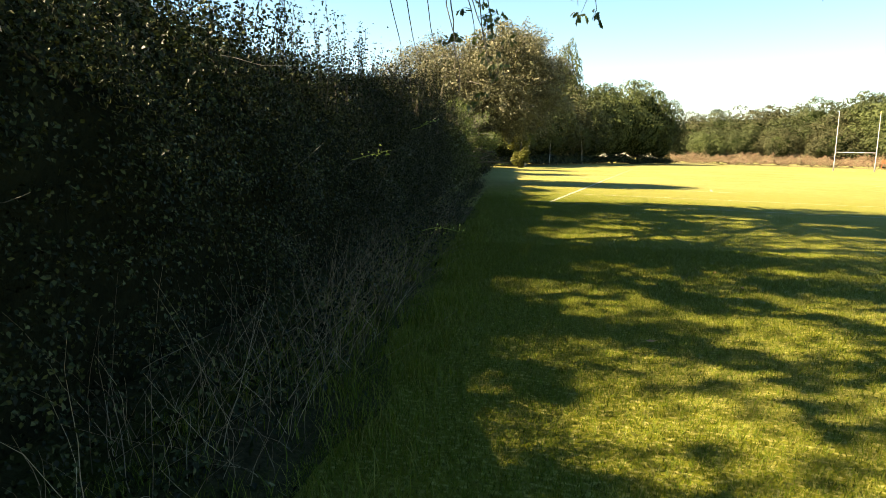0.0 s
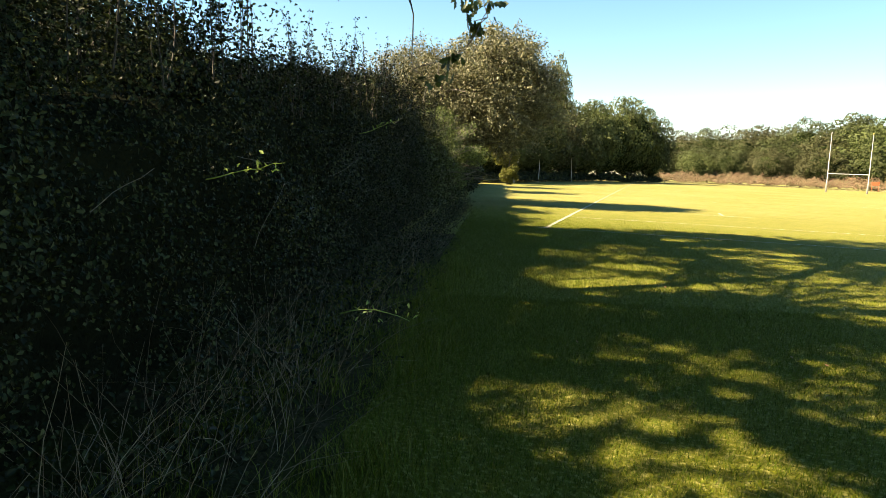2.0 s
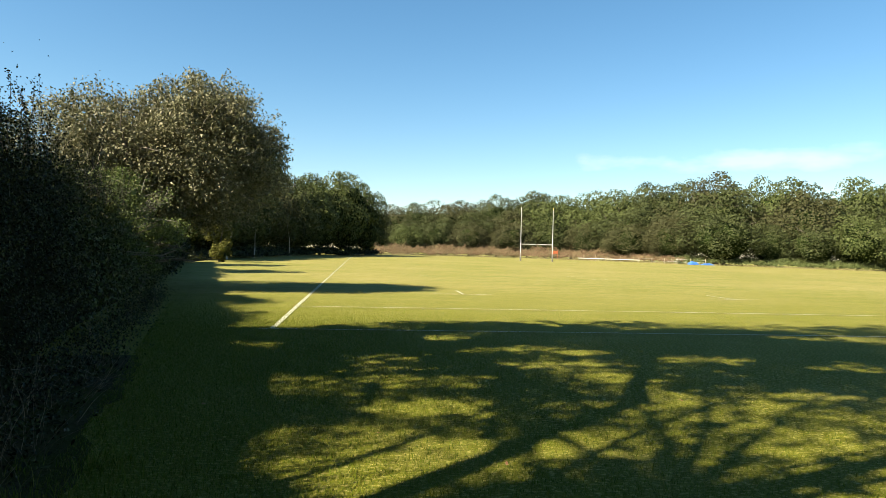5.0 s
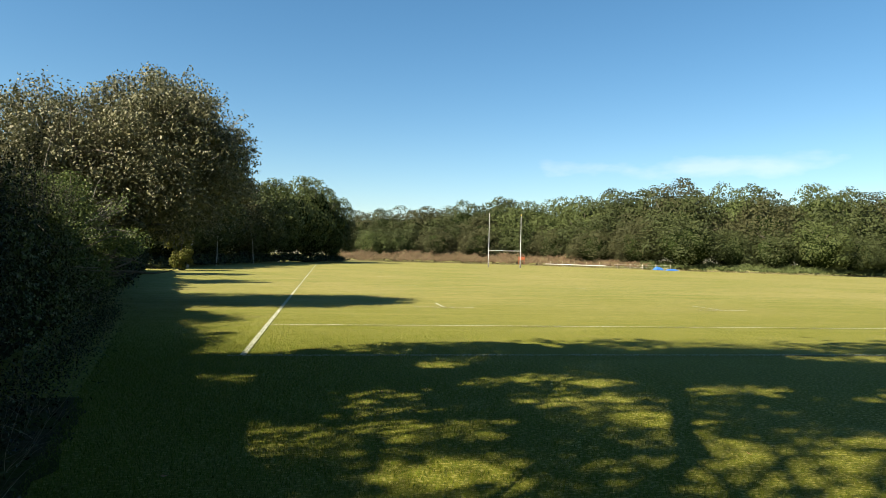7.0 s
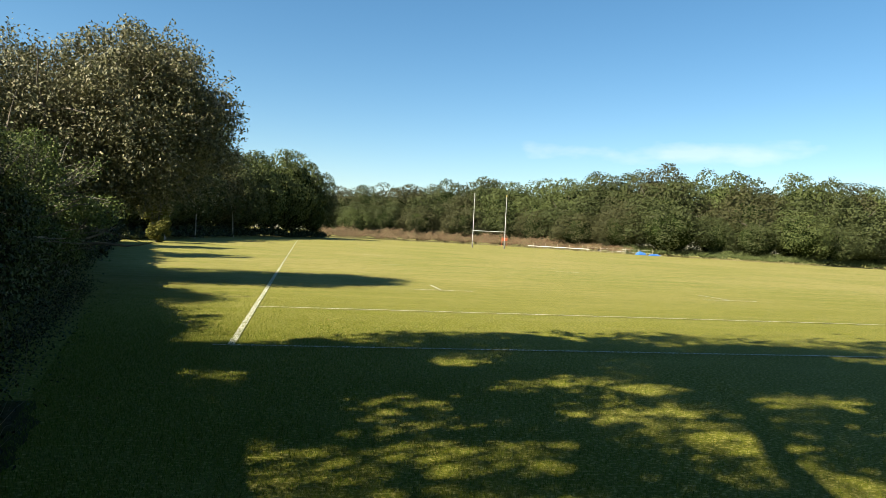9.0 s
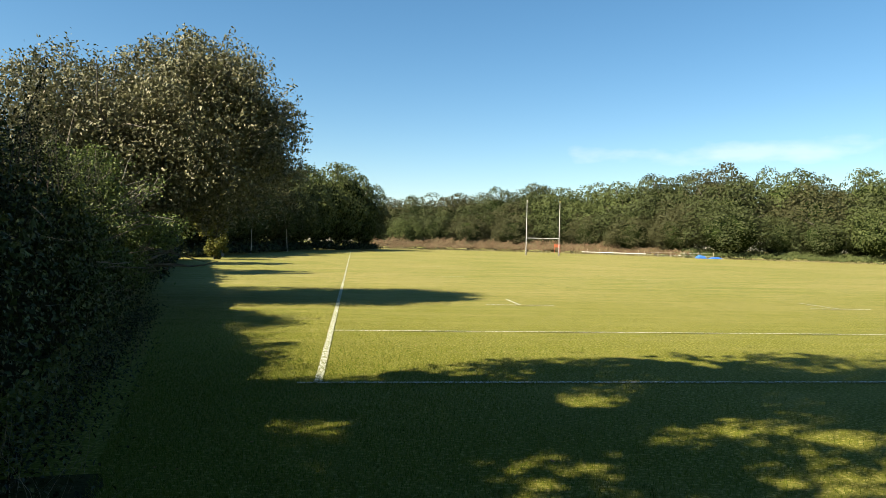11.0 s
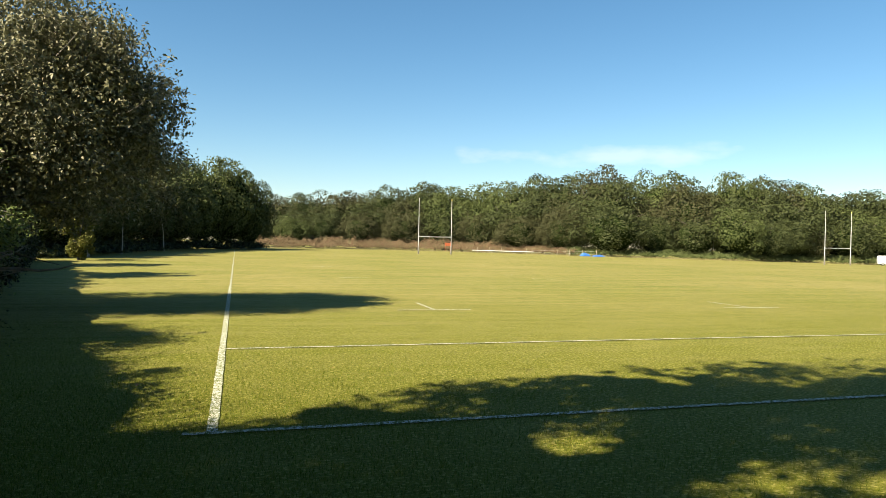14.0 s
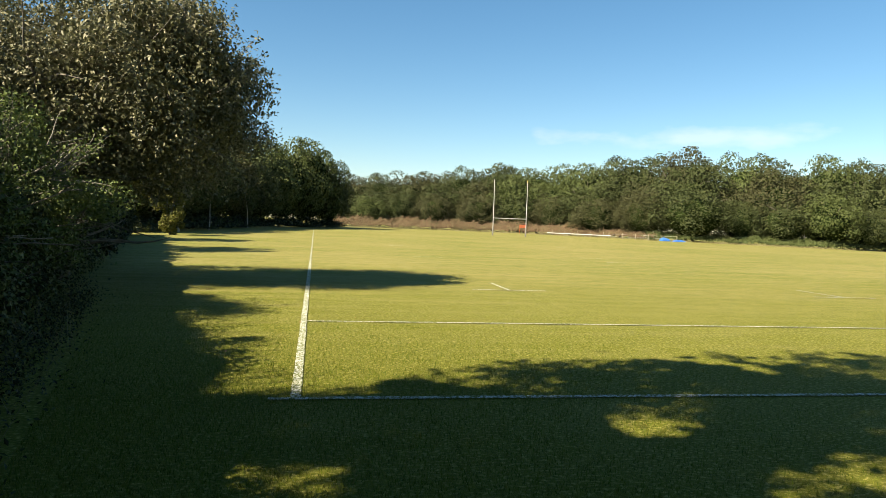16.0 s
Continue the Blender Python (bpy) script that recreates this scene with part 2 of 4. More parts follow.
M_TYRE = mat("tyre_rubber", [(0.015, 0.015, 0.015), (0.03, 0.03, 0.03)], scale=20, rough=0.9)
M_RIM = mat("steel_rim", [(0.4, 0.4, 0.4), (0.5, 0.5, 0.5)], scale=5, rough=0.35, metal=0.8)
M_STAKE = mat("weathered_timber", [(0.2, 0.17, 0.12), (0.34, 0.3, 0.22)], scale=9, rough=0.85, bump=0.4)
M_DEADLEAF = mat("fallen_leaf", [(0.16, 0.06, 0.03), (0.24, 0.1, 0.045), (0.25, 0.19, 0.1)], island=True, rough=0.7)


# ---- mesh helpers ----
def ground_z(x, y):
    return -5.5e-5 * max(0.0, min(x, 170.0)) ** 2


def empty(name, x, y, z=0.0):
    ob = new(name)
    ob.location = (x, y, z)
    return ob


def raw(name, verts, faces, material, parent=None, label="", smooth=False):
    me = bpy.data.meshes.new(name)
    me.from_pydata(verts, [], faces)
    me.materials.append(material)
    if smooth:
        me.polygons.foreach_set("use_smooth", [True] * len(me.polygons))
    ob = new(name, me)
    if parent is not None:
        ob.parent = parent
    if label:
        ob["label"] = label
    return ob


def part(name, bm, material, parent, label="", smooth=False):
    me = bpy.data.meshes.new(name)
    bm.to_mesh(me)
    bm.free()
    me.materials.append(material)
    if smooth:
        me.polygons.foreach_set("use_smooth", [True] * len(me.polygons))
    ob = new(name, me)
    ob.parent = parent
    if label:
        ob["label"] = label
    return ob


def np_mesh(name, v, f, material, parent=None, label="", smooth=False):
    """A mesh from numpy arrays: v (n, 3), f (m, 3 or 4)."""
    me = bpy.data.meshes.new(name)
    k = f.shape[1]
    me.vertices.add(len(v))
    me.vertices.foreach_set("co", np.asarray(v, dtype=np.float32).ravel())
    me.loops.add(len(f) * k)
    me.loops.foreach_set("vertex_index", np.asarray(f, dtype=np.int32).ravel())
    me.polygons.add(len(f))
    me.polygons.foreach_set("loop_start", np.arange(0, len(f) * k, k, dtype=np.int32))
    me.update(calc_edges=True)
    me.materials.append(material)
    if smooth:
        me.polygons.foreach_set("use_smooth", [True] * len(f))
    ob = new(name, me)
    if parent is not None:
        ob.parent = parent
    if label:
        ob["label"] = label
    return ob


def unit(a):
    return a / np.maximum(np.linalg.norm(a, axis=1, keepdims=True), 1e-9)


def leaves(rng, p, normal, length, width, droop=0.0, spread=0.8):
    """Folded pointed leaves at the points p, facing roughly along normal: arrays for np_mesh."""
    n = len(p)
    nn = unit(normal + rng.normal(0, spread, (n, 3)))
    a = rng.normal(0, 1, (n, 3))
    a[:, 2] -= droop
    a = unit(a - nn * np.sum(a * nn, axis=1, keepdims=True))
    b = np.cross(nn, a)
    ln = length * rng.uniform(0.6, 1.3, (n, 1))
    wd = width * rng.uniform(0.7, 1.25, (n, 1))
    base = p - a * ln * 0.5
    tip = p + a * ln * 0.5 - nn * ln * 0.12
    lf = p - a * ln * 0.08 + b * wd * 0.5 + nn * wd * 0.22
    rt = p - a * ln * 0.08 - b * wd * 0.5 + nn * wd * 0.22
    v = np.stack([base, lf, tip, rt], axis=1).reshape(-1, 3)
    i = np.arange(n)[:, None] * 4
    f = np.concatenate([i + [0, 2, 1], i + [0, 3, 2]], axis=1).reshape(-1, 3)
    return v, f


def tube_arrays(paths, sides=6):
    """Tapered tubes along paths, each a list of (point, radius)."""
    vs, fs, o = [], [], 0
    for path in paths:
        pts = [Vector(p) for p, _ in path]
        for k, (p, r) in enumerate(path):
            d = (pts[min(k + 1, len(pts) - 1)] - pts[max(k - 1, 0)]).normalized()
            a = d.orthogonal().normalized()
            b = d.cross(a)
            for j in range(sides):
                g = 2 * math.pi * j / sides
                vs.append(tuple(Vector(p) + (a * math.cos(g) + b * math.sin(g)) * r))
        for k in range(len(path) - 1):
            for j in range(sides):
                q = o + k * sides
                fs.append((q + j, q + (j + 1) % sides, q + sides + (j + 1) % sides, q + sides + j))
        o += len(path) * sides
    return np.array(vs), np.array(fs)


def limb(rng, p, d, length, r0, r1, steps=6, wobble=0.25, rise=0.0):
    path, q, d = [], Vector(p), Vector(d).normalized()
    for k in range(steps + 1):
        path.append((tuple(q), r0 + (r1 - r0) * k / steps))
        d = (d + Vector(rng.normal(0, wobble, 3)) + Vector((0, 0, rise))).normalized()
        q = q + d * (length / steps)
    return path


def blob_points(rng, centre, radii, blobs, n, inner=0.0, rmin=0.22, rmax=0.38, low=-0.7, near=0.45):
    """Points on the skins of many small blobs that together fill an ellipsoid: uneven, clumped foliage."""
    d = unit(rng.normal(0, 1, (blobs, 3)))
    d[:, 2] = np.where(d[:, 2] < low, -d[:, 2], d[:, 2])
    c = d * rng.uniform(near, 0.95, (blobs, 1)) ** 0.6
    r = rng.uniform(rmin, rmax, blobs)
    which = rng.integers(0, blobs, n)
    e = unit(rng.normal(0, 1, (n, 3)))
    rad = rng.uniform(inner, 1.0, (n, 1)) ** 0.4
    q = c[which] * (1 - r[which][:, None] * 0.6) + e * r[which][:, None] * rad
    return np.asarray(centre) + q * np.asarray(radii), e


def lump(name, material, parent, centre, radii, seed, rough=0.25, subdiv=3):
    bm = bmesh.new()
    bmesh.ops.create_icosphere(bm, subdivisions=subdiv, radius=1.0)
    off = Vector((seed * 3.1, seed * 1.7, seed * 0.9))
    for v in bm.verts:
        k = 1 + rough * noise.noise(v.co * 1.9 + off) + 0.5 * rough * noise.noise(v.co * 5 + off)
        v.co = Vector((v.co.x * radii[0] * k + centre[0], v.co.y * radii[1] * k + centre[1], v.co.z * radii[2] * k + centre[2]))
    return part(name, bm, material, parent, smooth=True)


# ---- ground ----
def ground_sheet():
    def axis(lo, hi, mid, far):
        near = np.arange(lo, hi + 0.01, 2.0)
        return np.concatenate([np.linspace(-far, lo, 14)[:-1], near, np.linspace(hi, far, 14)[1:]])
    xs, ys = axis(-40, 180, 0, 1600), axis(-40, 180, 0, 1600)
    v = [(x, y, ground_z(x, y)) for y in ys for x in xs]
    w = len(xs)
    f = [(j * w + i, j * w + i + 1, (j + 1) * w + i + 1, (j + 1) * w + i) for j in range(len(ys) - 1) for i in range(w - 1)]
    return tagged(raw("ground", v, f, M_LAWN, smooth=True), "mown green and straw-coloured sports field grass", "ground", kind="structure")


ground_sheet()
HEDGE_O, HEDGE_U, HEDGE_N = np.array((-2.25, 0.0)), np.array((-0.2315, 0.9728)), np.array((-0.9728, -0.2315))


def hedge_xy(s, d):
    """s metres along the hedge's foot, d metres into it."""
    return HEDGE_O + np.outer(np.atleast_1d(s), HEDGE_U) + np.outer(np.atleast_1d(d), HEDGE_N)


def line_strip(name, x0, y0, x1, y1, width, material, label):
    """A painted line on the grass, with ragged edges."""
    rng = np.random.default_rng(int(abs(x0 * 7 + y0 * 13 + x1 * 3)) + 5)
    n = max(4, int(math.hypot(x1 - x0, y1 - y0) / 0.12))
    n = min(n, 500)
    d = Vector((x1 - x0, y1 - y0, 0)).normalized()
    b = Vector((-d.y, d.x, 0))
    v, f = [], []
    for k in range(n + 1):
        x, y = x0 + (x1 - x0) * k / n, y0 + (y1 - y0) * k / n
        wob = rng.normal(0, 0.003)
        for sgn in (-1, 1):
            q = Vector((x, y, 0)) + b * (sgn * width * 0.5 * rng.uniform(0.95, 1.04) + wob)
            v.append((q.x, q.y, ground_z(q.x, q.y) + 0.012))
    for k in range(n):
        f.append((2 * k, 2 * k + 2, 2 * k + 3, 2 * k + 1))
    return tagged(raw(name, v, f, material), label, "line marking", kind="structure")


GOAL_Y = 4.8
line_strip("touch_line", 0, 0.05, -0.34, 19.0, 0.098, M_PAINT, "white painted touchline on the mown grass")
line_strip("far_touch_line", -0.34, 19.02, -1.9, 104.9, 0.07, M_PAINT_WORN, "faded far stretch of the white touchline")
line_strip("dead_ball_line", -0.25, 0, 62, 0, 0.085, M_PAINT_WORN, "worn white painted line across the shaded grass")
line_strip("goal_line", -0.09, GOAL_Y, 62, GOAL_Y, 0.07, M_PAINT, "thin white painted goal line on the grass")
line_strip("far_goal_line", -1.8, 100.1, 62, 100.1, 0.1, M_PAINT, "far white painted goal line on the grass")
for mx in (5.0, 15.0):
    line_strip("line_dash", mx - 1.0, 10.55, mx + 1.0, 10.55, 0.09, M_PAINT, "short worn white dash marked on the grass")
    line_strip("line_dash", mx, 10.55, mx, 12.6, 0.08, M_PAINT, "short worn white dash marked on the grass")
for mx, my in ((5, 26), (15, 26), (5, 40), (15, 30), (5, 55), (20, 48)):
    line_strip("line_dash", mx - 0.5, my, mx + 0.9, my, 0.09, M_PAINT_THIN, "short worn white dash marked on the grass")


# ---- hedge ----
def hedge_top(s):
    return np.interp(s, (-25, -17, -15, -13, -11, -9, -5.5, -2, 1, 47), (2.4, 2.28, 2.08, 2.02, 2.25, 2.45, 2.7, 2.6, 2.45, 2.45)) + 0.1 * np.sin(s * 0.9 + 1) + 0.1 * np.sin(s * 2.3)


def build_hedge():
    rng = np.random.default_rng(11)
    h = tagged(empty("hedge", *hedge_xy(0, 1.0)[0]), "tall unclipped dark green hawthorn hedge with wispy shoots", "hedge")
    inv = -np.array((h.location.x, h.location.y, 0))

    def skin(n, s0, s1, length, width):
        s = rng.uniform(s0, s1, n)
        g = rng.uniform(0, 1, n)
        top = hedge_top(s)
        # the face rises from the foot, leans in, and rolls over the top
        a = g * 1.25
        face = a < 0.78
        z = np.where(face, a / 0.78 * top * 0.86 + 0.1, top * (0.88 + 0.16 * np.sin((a - 0.78) / 0.47 * math.pi)))
        d = np.where(face, 0.15 + 0.5 * (a / 0.78) ** 1.6, 0.65 + (a - 0.78) / 0.47 * 1.7)
        bulge = np.array([noise.noise((q * 1.1, zz * 1.3, 0.3)) for q, zz in zip(s, z)])
        fine = np.array([noise.noise((q * 3.3, zz * 3.3, 7.3)) for q, zz in zip(s, z)])
        d = d - bulge * 0.4 - fine * 0.18 + rng.exponential(0.1, n) + 0.12 + 0.22 * np.clip(1.1 - z, 0, 1)
        z = z + np.where(face, 0, bulge * 0.3 + fine * 0.2) + rng.normal(0, 0.05, n)
        d = d + rng.exponential(0.16, n)
        keep = rng.uniform(0, 1, n) < np.clip(0.1 + 0.9 * z / 1.5, 0, 1)
        # leaves sit in sprays with dark hollows between them
        spray = np.array([noise.noise((q * 2.1, zz * 2.6, 21.0)) + 0.8 * noise.noise((q * 5.5, zz * 7.0, 4.0)) for q, zz in zip(s, z)])
        keep &= spray + rng.normal(0, 0.16, n) > -0.12 - 0.3 * np.clip(z - 1.6, 0, 1)
        s, d, z, face = s[keep], d[keep], z[keep], face[keep]
        p = np.column_stack([hedge_xy(s, d), np.maximum(z, 0.06)])
        nrm = np.column_stack([np.outer(np.where(face, 1.0, 0.2), -HEDGE_N), np.where(face, 0.45, 1.0)])
        return leaves(rng, p + inv, nrm, length, width, droop=0.3, spread=0.7)

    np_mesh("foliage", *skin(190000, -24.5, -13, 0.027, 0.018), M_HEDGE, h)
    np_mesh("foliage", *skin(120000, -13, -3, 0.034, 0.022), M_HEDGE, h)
    np_mesh("foliage", *skin(60000, -3, 16, 0.07, 0.046), M_HEDGE_SUNLIT, h, "greener hazel growth")
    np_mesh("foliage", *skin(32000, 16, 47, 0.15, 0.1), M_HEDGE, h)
    # looser growth filling the top
    n = 56000
    s = np.where(rng.uniform(0, 1, n) < 0.48, rng.uniform(-24.5, -15.5, n), rng.uniform(-15.5, 8, n))
    top = hedge_top(s) + 0.22 * np.array([noise.noise((q * 1.4, 3.0, 1.0)) for q in s])
    p = np.column_stack([hedge_xy(s, rng.uniform(0.45, 2.1, n)), top * rng.uniform(0.72, 1.0, n) + rng.exponential(0.13, n)])
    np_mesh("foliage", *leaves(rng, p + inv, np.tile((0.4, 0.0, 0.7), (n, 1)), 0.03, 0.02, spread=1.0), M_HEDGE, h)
    # closed near-black sheet: the hedge's inner shade put into colour, also blocks sun
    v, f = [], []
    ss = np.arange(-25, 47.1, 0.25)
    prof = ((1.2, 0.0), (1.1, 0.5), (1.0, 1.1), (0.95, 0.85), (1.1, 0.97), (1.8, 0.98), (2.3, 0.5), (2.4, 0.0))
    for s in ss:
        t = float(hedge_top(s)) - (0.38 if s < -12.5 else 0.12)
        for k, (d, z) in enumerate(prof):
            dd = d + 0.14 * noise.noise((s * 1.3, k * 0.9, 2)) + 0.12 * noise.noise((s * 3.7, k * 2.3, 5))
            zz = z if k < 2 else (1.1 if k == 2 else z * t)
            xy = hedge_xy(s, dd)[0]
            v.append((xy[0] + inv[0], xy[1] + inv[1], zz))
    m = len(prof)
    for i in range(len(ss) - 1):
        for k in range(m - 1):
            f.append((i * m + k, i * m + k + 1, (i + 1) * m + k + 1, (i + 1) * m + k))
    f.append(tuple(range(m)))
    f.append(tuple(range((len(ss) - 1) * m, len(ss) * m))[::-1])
    raw("core", v, f, M_HEDGE_CORE, h, "near-black sheet standing for the shade inside the hedge", smooth=True)
    # upright leafy spires in loose groups
    paths, pts = [], []
    groups = rng.uniform(-19, 13, 46)
    for _ in range(430):
        s = rng.choice(groups) + rng.normal(0, 0.28)
        base = hedge_xy(s, rng.uniform(0.6, 1.6))[0]
        z0 = float(hedge_top(s)) - 0.3
        ln = rng.uniform(0.45, 1.0) * rng.uniform(0.7, 1.15)
        path = limb(rng, (base[0] + inv[0], base[1] + inv[1], z0), (rng.normal(0, 0.14), rng.normal(0, 0.14), 1), ln, 0.005, 0.0015, 12, 0.06)
        paths.append(path)
        for k, (q, _r) in enumerate(path[2:]):
            pts.append(np.array(q) + rng.normal(0, 0.026 - 0.001 * k, (6, 3)))
    np_mesh("shoot_growth", *tube_arrays(paths, 4), M_STEM, h)["kind"] = "stuff"
    pts = np.concatenate(pts)
    np_mesh("shoot_leaves", *leaves(rng, pts, np.tile((0.3, 0, 0.6), (len(pts), 1)), 0.03, 0.021), M_HEDGE, h)["kind"] = "stuff"
    # bare twigs sticking out of the face
    paths = []
    for _ in range(60):
        s, z = rng.uniform(-22, 2), rng.uniform(0.3, 2.0)
        b = hedge_xy(s, 0.35)[0]
        paths.append(limb(rng, (b[0] + inv[0], b[1] + inv[1], z), (0.8 + rng.normal(0, 0.3), rng.normal(0, 0.6), rng.normal(0.2, 0.5)), rng.uniform(0.15, 0.42), 0.0018, 0.0008, 5, 0.1))
    np_mesh("bare_twigwork", *tube_arrays(paths, 4), M_TWIG, h)["kind"] = "stuff"
    return h


build_hedge()


# ---- trees ----
def near_tree(name, label, x, y, height, spread, seed, leaf_mat, n_leaves, leaf, blobs=46, trunk_r=0.2, bottom=0.28, stems=3, lobes=(), size=(0.13, 0.26)):
    rng = np.random.default_rng(seed)
    t = tagged(empty(name, x, y), label, "tree")
    paths = []
    for k in range(stems):
        a = 2 * math.pi * k / stems + rng.uniform(0, 1)
        paths.append(limb(rng, (0.2 * math.cos(a), 0.2 * math.sin(a), -0.05), (0.35 * math.cos(a), 0.35 * math.sin(a), 1), height * 0.6, trunk_r, trunk_r * 0.4, 8, 0.1, 0.05))
    np_mesh("trunk", *tube_arrays(paths, 9), M_BARK, t, smooth=True)
    twigs = []
    for path in paths:
        for k in range(2, len(path)):
            for _ in range(4):
                a = rng.uniform(0, 2 * math.pi)
                twigs.append(limb(rng, path[k][0], (math.cos(a), math.sin(a), rng.uniform(-0.1, 0.9)), spread * rng.uniform(0.45, 0.85), path[k][1] * 0.5, 0.008, 7, 0.22, 0.02))
    np_mesh("branchwork", *tube_arrays(twigs, 5), M_BARK, t, smooth=True)["kind"] = "stuff"
    zc = height * (1 + bottom) / 2
    lobes = lobes or (((0, 0, zc), (spread, spread, height * (1 - bottom) / 2), blobs, n_leaves),)
    sets = [blob_points(rng, c, r, k, n, 0.1, *size, low=-0.98, near=0.12) for c, r, k, n in lobes]
    p, e = np.concatenate([q for q, _ in sets]), np.concatenate([q for _, q in sets])
    # long twigs that carry leaves out past the crown's skin
    sprays, tips = [], []
    for c, r, _, count in lobes:
        for _ in range(int(count / 330)):
            d = unit(rng.normal(0, 1, (1, 3)) + np.array((0, 0, 0.25)))[0]
            a, b = np.array(c) + d * np.array(r) * 0.5, np.array(c) + d * np.array(r) * rng.uniform(0.9, 1.04)
            if b[2] < 0.8:
                continue
            sprays.append(limb(rng, a, b - a, float(np.linalg.norm(b - a)), 0.016, 0.004, 6, 0.16, 0.03))
            for q, _w in sprays[-1][3:]:
                tips.append(np.array(q) + rng.normal(0, 0.075, (7, 3)))
    np_mesh("twigwork", *tube_arrays(sprays, 4), M_TWIG, t)["kind"] = "stuff"
    tips = np.concatenate(tips)
    p, e = np.concatenate([p, tips]), np.concatenate([e, np.tile((0.3, -0.3, 0.6), (len(tips), 1))])
    np_mesh("crown", *leaves(rng, p, e + np.array((0, 0, 0.3)), leaf, leaf * 0.55, droop=0.7, spread=0.7), leaf_mat, t)
    return t


big = near_tree("sallow_tree", "broad olive-green tree with dense small leaves behind the hedge", -6.2, 10.7, 7.4, 4.2, 21, M_OLIVE, 0, 0.105,
                size=(0.13, 0.34), lobes=(((2.05, 0.3, 4.4), (3.25, 3.6, 2.75), 200, 62000), ((2.3, -0.3, 5.9), (1.9, 2.0, 1.5), 60, 7000), ((3.3, 0.0, 5.0), (1.9, 2.2, 1.6), 60, 8000), ((-0.9, 0.3, 4.2), (3.5, 3.8, 2.7), 170, 50000)))
near_tree("elder_bush", "leafy green elder bush rising out of the hedge", -5.0, 5.2, 3.5, 2.2, 24, M_ELDER, 30000, 0.07, blobs=60, bottom=0.1, trunk_r=0.045)
# added bush: its lighter leaves stand in for the hedge's sunlit top
near_tree("elder_bush", "leafy green elder bush rising out of the hedge", -4.3, 1.7, 3.2, 1.5, 25, M_ELDER, 18000, 0.06, blobs=44, bottom=0.1, trunk_r=0.04)
near_tree("hedgerow_tree", "rounded olive-green hedgerow tree beside the field", -11.6, 24.5, 8.0, 3.2, 22, M_OLIVE, 14000, 0.2, stems=2)
near_tree("hedgerow_tree", "rounded olive-green hedgerow tree beside the field", -14.5, 36.0, 8.5, 3.2, 23, M_OLIVE, 12000, 0.22, stems=2)


def end_bush():
    rng = np.random.default_rng(31)
    t = tagged(empty("bush", -11.4, 47.5), "sunlit yellow-green bush at the end of the hedge", "bush")
    lobes = (((0, 0, 1.3), (1.1, 1.1, 1.35), 26, 3600), ((-0.5, 0, 2.9), (1.5, 1.3, 1.2), 26, 3600), ((-1.7, 0.2, 3.7), (1.5, 1.2, 0.9), 20, 2400))
    sets = [blob_points(rng, c, r, k, n, 0.2, 0.2, 0.42, low=-1) for c, r, k, n in lobes]
    p, e = np.concatenate([q for q, _ in sets]), np.concatenate([q for _, q in sets])
    p[:, 2] = np.maximum(p[:, 2], 0.05)
    np_mesh("foliage", *leaves(rng, p, e, 0.19, 0.11, spread=0.9), M_LIME, t)
    np_mesh("stem", *tube_arrays([limb(rng, (-0.2, 0, -0.05), (-0.1, 0, 1), 3.4, 0.08, 0.03, 6, 0.1)], 7), M_BARK, t)


end_bush()


SUN_STEP = SUN_TO.to_2d() / math.tan(SUN_EL)
# where sunlight falls through the open parts of the oak's crown: x, y and half-width on the grass, further off and nearer
FAR_GAPS = [(2.2, -4.5, 1.15), (4.3, -3.6, 0.6), (5.0, -4.7, 0.6), (6.8, -3.0, 0.8), (10.0, -0.4, 0.6), (5.1, -2.5, 0.5), (2.5, -6.1, 0.65),
            (6.8, -5.5, 0.5), (1.6, -8.2, 0.5), (2.45, -7.45, 0.55), (3.6, -7.3, 0.6), (4.9, -8.4, 0.9), (4.3, -2.1, 0.5), (3.05, -0.95, 0.5), (2.2, -3.2, 0.75), (8.6, -3.6, 0.7), (8.2, -6.8, 0.6)]
NEAR_GAPS = [(3.2, -11.4, 1.2), (2.2, -12.7, 0.75), (4.1, -12.0, 0.7), (3.1, -13.4, 0.9), (5.2, -12.6, 1.0), (4.5, -13.8, 0.9), (3.4, -16.3, 1.15), (3.9, -17.4, 0.8), (5.8, -7.6, 0.8), (5.6, -15.0, 1.0),
             (2.7, -15.0, 0.7), (4.4, -15.3, 0.8), (5.2, -17.4, 0.7), (6.8, -10.6, 0.9)]


def shaded_from(gx, gy, h):
    """The point at height h whose shadow falls on the grass at gx, gy."""
    return Vector((gx + SUN_STEP.x * h, gy + SUN_STEP.y * h, h))


